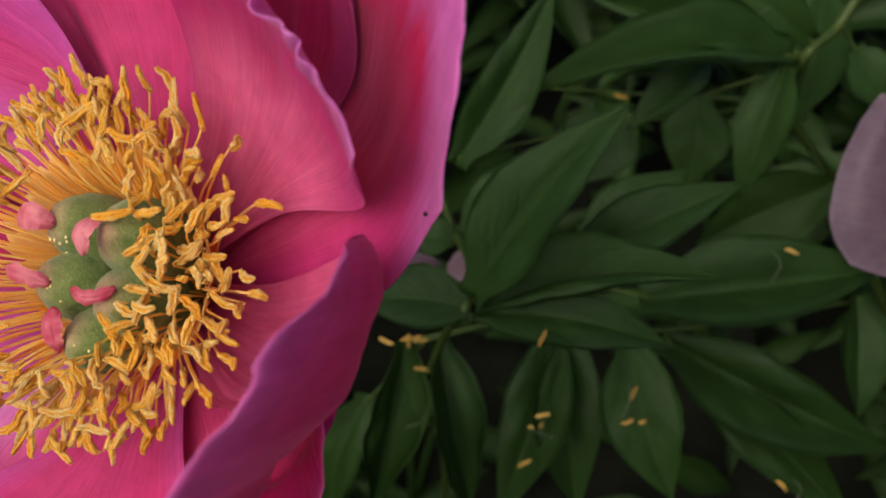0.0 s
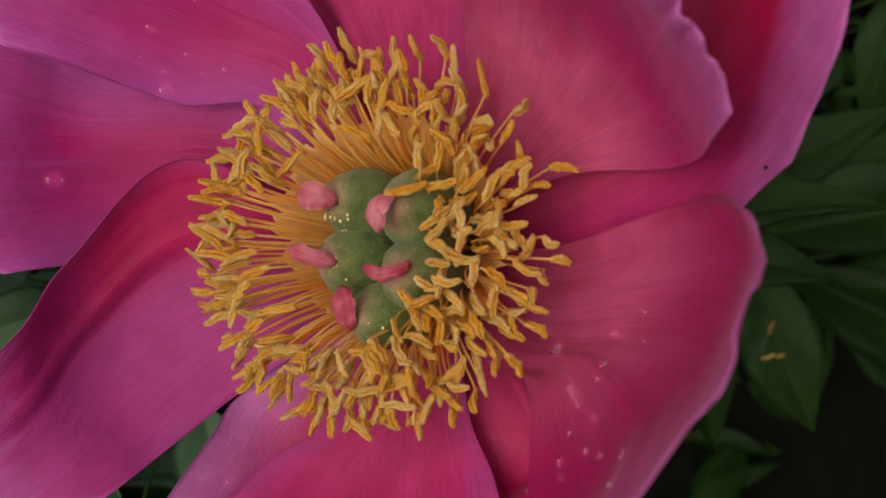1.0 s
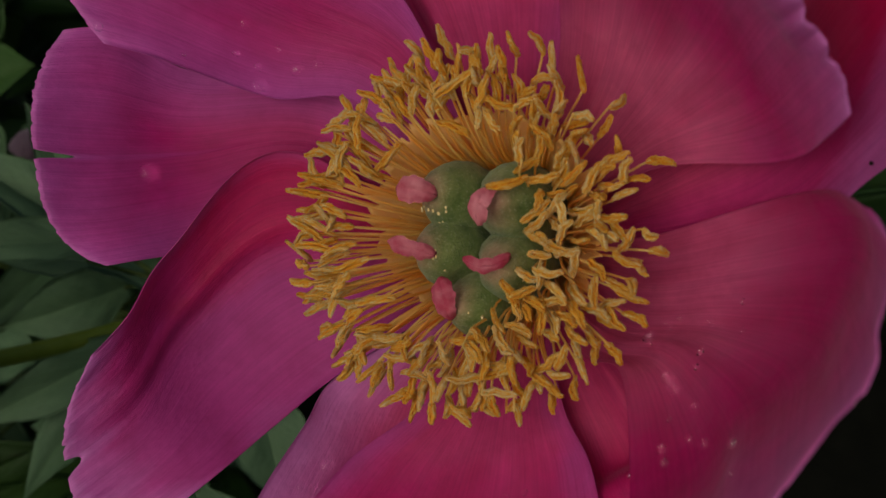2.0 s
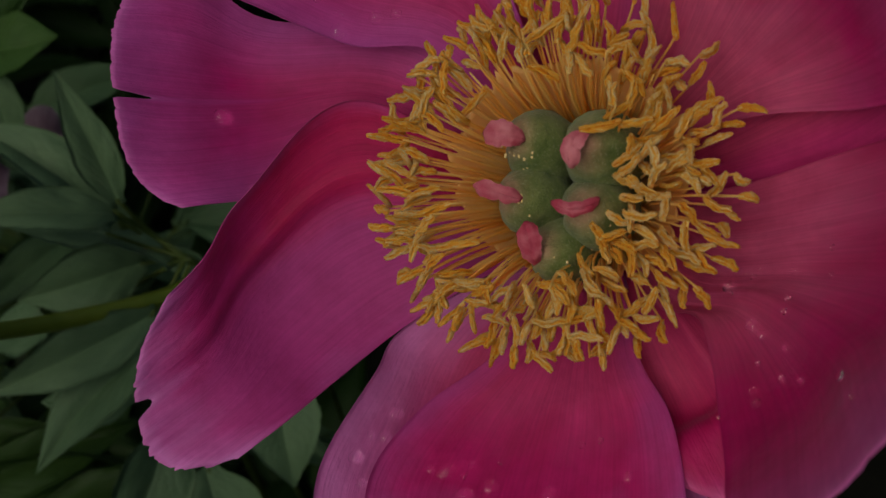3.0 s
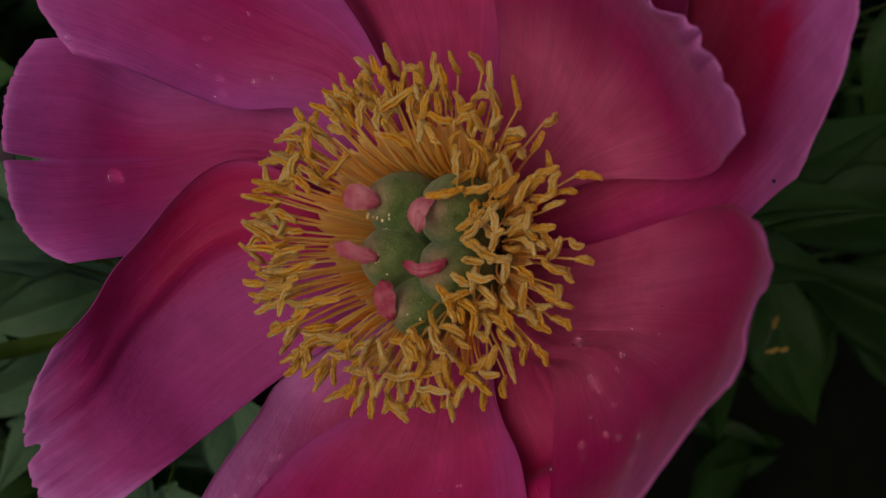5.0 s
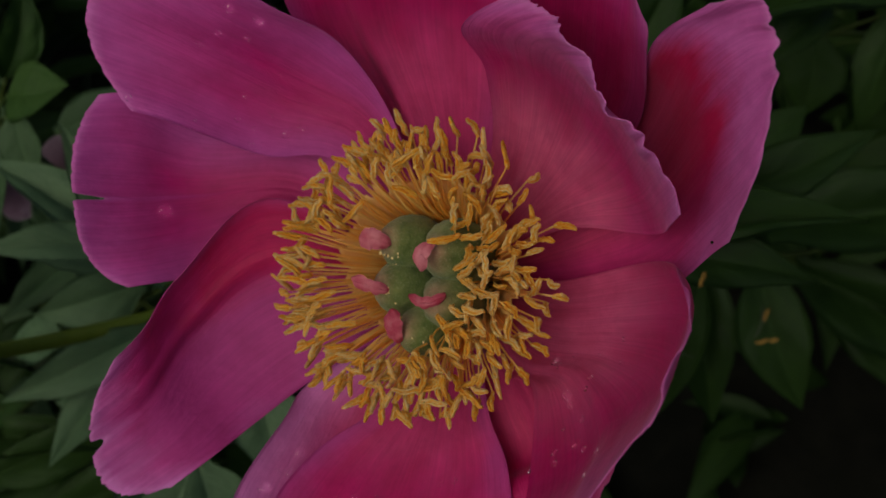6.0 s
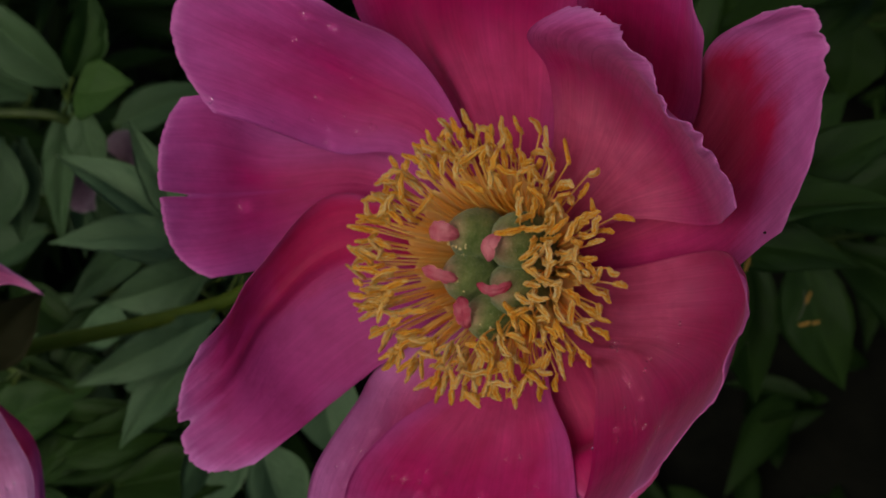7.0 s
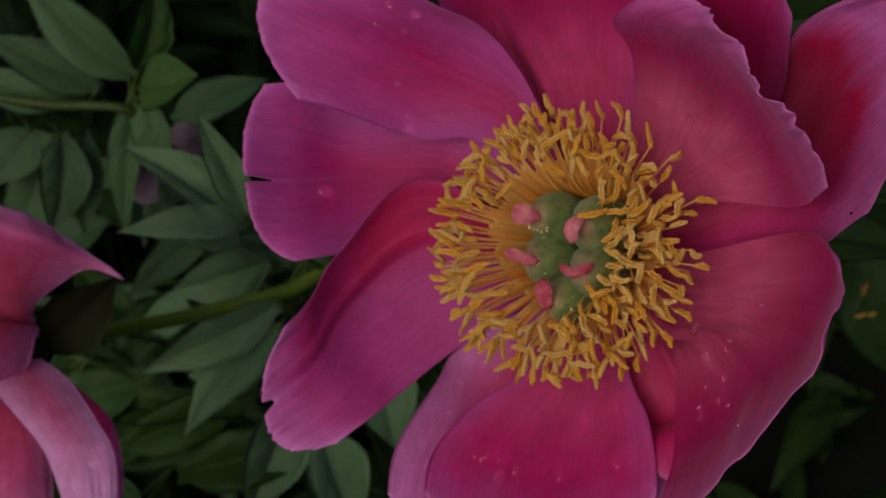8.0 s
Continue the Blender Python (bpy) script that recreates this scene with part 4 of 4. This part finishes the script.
shoot("dark green lance-shaped leaves spreading beside the flower, coloured with their shade", SHOOT_MID, [(STALK_MID, 3.2)], 1, LEAFLETS_SHADED)
shoot("dark green leaves hanging, shade in their colour, sprinkled with fallen stamens", SHOOT_LOW, [([(-5, 234, 474), (30, 245, 470), (75, 246, 462), (150, 262, 458)], 2.6)], 2, LEAFLETS_SHADED)
shoot("dark green divided leaves, tinted down for shade, on a yellow-green stalk", SHOOT_HIGH, [(STALK_HIGH, 4.0)], 3, LEAFLETS_SHADED)
shoot("grey-green divided leaves on a thin stalk, sky sheen put in their colour", LEFT_MID, [(STALK_LEFT, 2.4)], 4, LEAFLETS_LIT)
shoot("leaf rosette with one rounded fresh green leaf", LEFT_HIGH, [(STALK_HIGH_L, 4.0)], 5, LEAFLETS_MID, fresh=(1, 2), slim=0.92)
shoot("low fresh green leaves near the side flower", LEFT_LOW, [([(-180, 160, 470), (-200, 170, 500), (-215, 172, 515)], 2.4)], 6, LEAFLETS_SHADED, fresh=tuple(range(0, 26, 3)))

shoot("deeper green leaves filling the shade behind the stems", LEFT_DEEP, [([(-150, 215, 420), (-160, 225, 450), (-175, 235, 470)], 2.4)], 7, LEAFLETS_MID)


# the mass of leaves below, too many to count
def undergrowth():
    rng = random.Random(11)
    forms = []
    for k in range(4):
        me = leaflet_mesh("form", LEAF_SHADED, 50 + k, 0.9, 0.35, 5, 9)
        uvs = np.zeros(len(me.loops) * 2)
        me.uv_layers[0].data.foreach_get("uv", uvs)
        forms.append((np.array([v.co for v in me.vertices]), [tuple(p.vertices) for p in me.polygons], uvs))
        bpy.data.meshes.remove(me)
    coarse = []
    for k in range(3):
        me = leaflet_mesh("form", LEAF_SHADED, 60 + k, 0.9, 0.35, 3, 6)
        flat = np.zeros(len(me.loops) * 2)
        me.uv_layers[0].data.foreach_get("uv", flat)
        coarse.append((np.array([v.co for v in me.vertices]), [tuple(p.vertices) for p in me.polygons], flat))
        bpy.data.meshes.remove(me)
    verts, faces, uvs, count = [], [], [], 0
    for k in range(8900):
        tall = k >= 900
        a, r = rng.uniform(0, 2 * math.pi), rng.random() ** 0.6
        edge = 0.95 + 0.22 * noise.noise((math.cos(a) * 1.5, math.sin(a) * 1.5, 6))
        if tall:
            # unseen taller ring, added to block low skylight; farther off beyond the flower
            away = abs(a - math.pi / 2) if a < 1.5 * math.pi else 2.5 * math.pi - a
            near = 0.40 + 0.24 * max(0, 1 - away / 1.1)
            r = near + (1 - near) * rng.random()
            x, y = edge * r * math.cos(a), 0.12 + edge * r * math.sin(a)
            rise = (1 - 0.8 * max(0, r - 0.8)) * min(1, 0.55 + (r - near) * 3)
            z = rise * (0.66 + 0.1 * noise.noise((x * 4, y * 4, 2))) * (1 - 0.8 * rng.random() ** 1.6)
        else:
            x, y = edge * r * math.cos(a), 0.38 + 0.9 * edge * r * math.sin(a)
            top = (0.15 + 0.07 * noise.noise((x * 5, y * 5, 2))) * (1 - 0.5 * r ** 4) * 0.6
            z = top - abs(rng.gauss(0, 0.08))
            if x > 0 and y < 0.5 and rng.random() < 0.75:
                continue
        a, tilt = rng.uniform(0, 2 * math.pi), rng.gauss(-0.25, 0.35)
        size = rng.uniform(0.06, 0.11)
        axis = Vector((math.cos(a) * math.cos(tilt), math.sin(a) * math.cos(tilt), math.sin(tilt)))
        m = np.array(Matrix.Translation((x, y, max(z, 0.05))) @ frame_of(axis, (rng.gauss(0, 0.3), rng.gauss(-0.2, 0.3), 1)) @ Matrix.Diagonal((size * rng.uniform(0.22, 0.31), size, size, 1)))
        v, f, u = rng.choice(coarse if tall else forms)
        verts.append(v @ m[:3, :3].T + m[:3, 3])
        faces += [tuple(i + count for i in q) for q in f]
        uvs.append(u)
        count += len(v)
    for k in range(110):
        a, r = rng.uniform(0, 2 * math.pi), 0.85 * rng.random() ** 0.6
        x, y = r * math.cos(a), 0.38 + 0.85 * r * math.sin(a)
        lean = Vector((rng.gauss(0, 0.03), rng.gauss(0, 0.03), 0))
        if x > 0 and y < 0.5:
            continue
        bm = bmesh.new()
        tube(bm, [Vector((x, y, -0.02)) + lean * q + Vector((0, 0, 0.20 * q)) for q in (0, 0.35, 0.7, 1.0)], [0.004, 0.0035, 0.003, 0.002], 5)
        v = np.array([q.co for q in bm.verts])
        bm.verts.index_update()
        f = [tuple(q.index for q in p.verts) for p in bm.faces]
        bm.free()
        verts.append(v)
        faces += [tuple(i + count for i in q) for q in f]
        uvs.append(np.full(2 * sum(len(q) for q in f), 0.25))
        count += len(v)
    me = bpy.data.meshes.new("undergrowth")
    me.from_pydata(np.concatenate(verts).tolist(), [], faces)
    me.uv_layers.new(name="UVMap").data.foreach_set("uv", np.concatenate(uvs))
    me.polygons.foreach_set("use_smooth", np.ones(len(me.polygons), bool))
    me.materials.append(LEAF_SHADED)
    tagged(new("undergrowth", me), "dense peony foliage below, coloured dark for shade, with an unseen ring blocking skylight", "foliage", kind="stuff")


undergrowth()

# ---- the flower seen from the side, on its long stem ----
side = thing("peony_flower", Matrix.Translation(mm(SIDE_BASE)), "pink peony seen from its side on a long arching stem", "flower")
petal(SIDE_BACK, side, PETAL_BAND, 45, label="crimson petal behind the pale one", pleat=0.03, nu=40, nv=26)
petal(SIDE_UPPER, side, PETAL_SIDE, 41, ruffle=1.2, serrate=0.016, pleat=0.04, nu=50, nv=30, round_left=0.05, round_right=0.0)
petal(SIDE_MIDDLE, side, PETAL_SIDE, 43, pleat=0.04, nu=40, nv=26)
petal(SIDE_UNDER, side, PETAL_SIDE, 44, pleat=0.04, nu=40, nv=26)
petal(SIDE_LOWER, side, PETAL_SIDE_PALE, 42, ruffle=0.7, serrate=0.02, pleat=0.02, wave=0.3, crimp=0.8, label="pale lilac petal with a ragged rim", nu=60, nv=30, round_left=0.1, round_right=0.1, key="side_lower")
bm = bmesh.new()
line = spline([mm(p) - mm(SIDE_BASE) for p in STEM_LEFT + [(-80, 235, 470), (-60, 280, 0)]], np.linspace(0, 1, 40))
tube(bm, [Vector(p) for p in line], [0.0021 + 0.0008 * k / 39 for k in range(40)], 9)
part("stem", bm, STEM, side)
bm = bmesh.new()
bmesh.ops.create_uvsphere(bm, u_segments=16, v_segments=10, radius=0.0045)
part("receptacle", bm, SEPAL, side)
rng = random.Random(77)
for k in range(6):
    foot = mm((-4 + rng.gauss(0, 1.5), -9 + rng.gauss(0, 1.5), 0))
    tip = foot + mm((rng.gauss(1, 1.5), rng.gauss(-4, 1), rng.gauss(3, 1)))
    bm = bmesh.new()
    tube(bm, [Vector((0, 0, 0)), foot * 0.5 + Vector((0, 0, 0.001)), foot, tip], [0.0003, 0.0003, 0.00025, 0.0002], 6)
    stamen = part("stamen", bm, FILAMENT, side)
    shared("anther", rng.choice(ANTHERS), stamen, Matrix.Translation(foot) @ frame_of(tip - foot, (0, -0.6, 0.8)) @ Matrix.Diagonal((0.0059, 0.0055, 0.0056, 1)))
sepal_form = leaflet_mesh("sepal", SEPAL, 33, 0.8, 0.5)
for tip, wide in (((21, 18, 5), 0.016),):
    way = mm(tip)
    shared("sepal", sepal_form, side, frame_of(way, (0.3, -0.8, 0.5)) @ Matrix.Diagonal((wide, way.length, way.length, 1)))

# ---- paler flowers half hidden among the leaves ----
for base, cages, words, seed in ((PALE_R_BASE, (PALE_R_A, PALE_R_B), "pale lilac-pink peony petals among dark leaves", 60), (PALE_L_BASE, (PALE_L_A, PALE_L_B, PALE_L_C), "greyed pale pink flower half hidden behind leaves", 70), (PALE_M_BASE, (PALE_M_A, PALE_M_B), "greyed pale pink flower deep between the stalks", 80)):
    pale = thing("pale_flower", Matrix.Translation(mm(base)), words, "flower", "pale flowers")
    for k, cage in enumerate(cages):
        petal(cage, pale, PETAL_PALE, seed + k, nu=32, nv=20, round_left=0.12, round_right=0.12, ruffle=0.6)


# ---- water drops on the petals ----
def drop_mesh(seed):
    bm = bmesh.new()
    bmesh.ops.create_uvsphere(bm, u_segments=18, v_segments=12, radius=1.0)
    for v in bm.verts:
        k = 1 + 0.12 * noise.noise((v.co.x, v.co.y, seed))
        v.co.x, v.co.y = v.co.x * k, v.co.y * k
        v.co.z = v.co.z * 0.85 if v.co.z > 0 else v.co.z * 0.35
    for f in bm.faces:
        f.smooth = True
    me = bpy.data.meshes.new("water_drop")
    bm.to_mesh(me)
    bm.free()
    me.materials.append(WATER)
    return me


DROP_FORMS = [drop_mesh(k) for k in range(4)]


def drop(key, x, y, size, at=BLOOM):
    """A drop on a petal, above the place x, y of its flower in millimetres."""
    pos, nrm = SURFACES[key]
    d = (pos[:, :, 0] - x / 1000) ** 2 + (pos[:, :, 1] - y / 1000) ** 2
    j, i = np.unravel_index(np.argmin(d), d.shape)
    n = Vector(nrm[j, i])
    if n.dot(at.inverted() @ EYES - Vector(pos[j, i])) < 0:
        n = -n
    p = Vector(pos[j, i]) + n * (0.00012 + 0.00022 * size)
    m = at @ Matrix.Translation(p) @ frame_of(n.orthogonal(), n) @ Matrix.Diagonal((1.15 * size / 1000, 1.15 * size / 1000 * rng.uniform(0.85, 1.15), 1.15 * size / 1000, 1))
    ob = new("water_drop", rng.choice(DROP_FORMS))
    ob.matrix_world = m
    ob.visible_shadow = False
    tagged(ob, "clear round water drop on a petal", "water drop", "water drops")


DROPS = {
    "upper_left": [(-27.9, 25.6, 0.9), (-32.4, 23, 1.1), (-25.6, 26.2, 0.7), (-33, 26, 0.6), (-35, 28, 0.5), (-34.5, 32, 0.8), (-30.5, 46, 0.9), (-26, 44, 0.9), (-49.5, 31, 0.6)],
    "left": [(-50.5, 11, 1.25), (-43, 1.5, 0.9), (-46, 0.5, 0.8)],
    "bottom": [(-25, -32, 0.95), (-27.2, -34.5, 0.6), (-25.6, -35.3, 0.9), (-28, -37.5, 0.9), (-27, -41, 0.8)],
    "bottom_inner": [(-17.5, -39, 0.7), (-15.5, -39.3, 1.0), (-9.5, -41, 1.2), (-12.5, -42.3, 1.2), (-1, -41.5, 1.0), (9.5, -39, 0.8)],
    "right": [(22, -13.6, 0.9), (26, -18.7, 1.0), (27, -20, 0.6), (30, -16, 0.4), (33, -24, 0.5), (28, -27, 0.5), (36, -12, 0.4)],
}
for key, row in DROPS.items():
    for x, y, size in row:
        drop(key, x, y, size)
for x, y, size in ((23.5, -37.8, 0.75), (28.5, -38.2, 0.95), (25.7, -43.8, 0.7)):
    drop("side_lower", x, y, size, Matrix.Translation(mm(SIDE_BASE)))
for key, count, wide, high in (("right", 15, (21, 40), (-29, -8)), ("bottom_inner", 8, (-18, 10), (-46, -34)), ("upper_left", 6, (-44, -24), (27, 44))):
    for k in range(count):
        drop(key, rng.uniform(*wide), rng.uniform(*high), 0.26 + 0.36 * rng.random() ** 2)

# ---- fallen anthers and threads on the leaves ----
DRY = plain("dry_anther", (0.30, 0.16, 0.02), (0.50, 0.32, 0.07), 900, 0.7, 0.5)
DRY_ANTHERS = [me.copy() for me in ANTHERS[:6]]
for me in DRY_ANTHERS:
    me.materials[0] = DRY
for k, p in enumerate(ANTH):
    ob = new("fallen_anther", rng.choice(DRY_ANTHERS))
    lift = (EYES - mm(p)).normalized() * 0.0012
    ob.matrix_world = Matrix.Translation(mm(p) + lift) @ frame_of((rng.gauss(0, 1), rng.gauss(0, 0.6), rng.gauss(0, 0.5)), (0, -0.6, 0.8)) @ Matrix.Diagonal((0.0062, rng.uniform(0.005, 0.0072), 0.0062, 1))
    tagged(ob, "fallen golden anther lying on a green leaf", "anther", "fallen anthers")

# thin shed filaments, pale and curled
for place in THREAD:
    p = mm(place)
    to_eye = (EYES - p).normalized()
    way = to_eye.orthogonal().normalized()
    way.rotate(Matrix.Rotation(rng.uniform(-1.2, 1.2) + 1.2, 3, to_eye))
    bend = way.cross(to_eye) * rng.uniform(-0.004, 0.004)
    half = rng.uniform(0.005, 0.008)
    base = p + to_eye * 0.0018
    line = spline([way * -half, bend, way * half], np.linspace(0, 1, 10))
    bm = bmesh.new()
    tube(bm, [Vector(q) for q in line], [0.00018] * 10, 5)
    ob = part("shed_filament", bm, THREADS)
    ob.matrix_world = Matrix.Translation(base)
    tagged(ob, "thin pale shed filament lying on a leaf", "filament", "shed filaments")

# a dark speck of dirt on the outer petal
bm = bmesh.new()
bmesh.ops.create_icosphere(bm, subdivisions=2, radius=0.00022)
for v in bm.verts:
    v.co *= 1 + 0.8 * noise.noise(v.co * 3500)
pos, nrm = SURFACES["outer_right"]
d = (pos[:, :, 0] - 0.0516) ** 2 + (pos[:, :, 1] - 0.0082) ** 2
j, i = np.unravel_index(np.argmin(d), d.shape)
up = Vector(nrm[j, i]) * (1 if nrm[j, i][2] > 0 else -1)
speck = part("dirt_speck", bm, SEPAL)
speck.matrix_world = BLOOM @ Matrix.Translation(Vector(pos[j, i]) + up * 0.0004)
tagged(speck, "small dark speck of dirt stuck on a petal", "dirt")
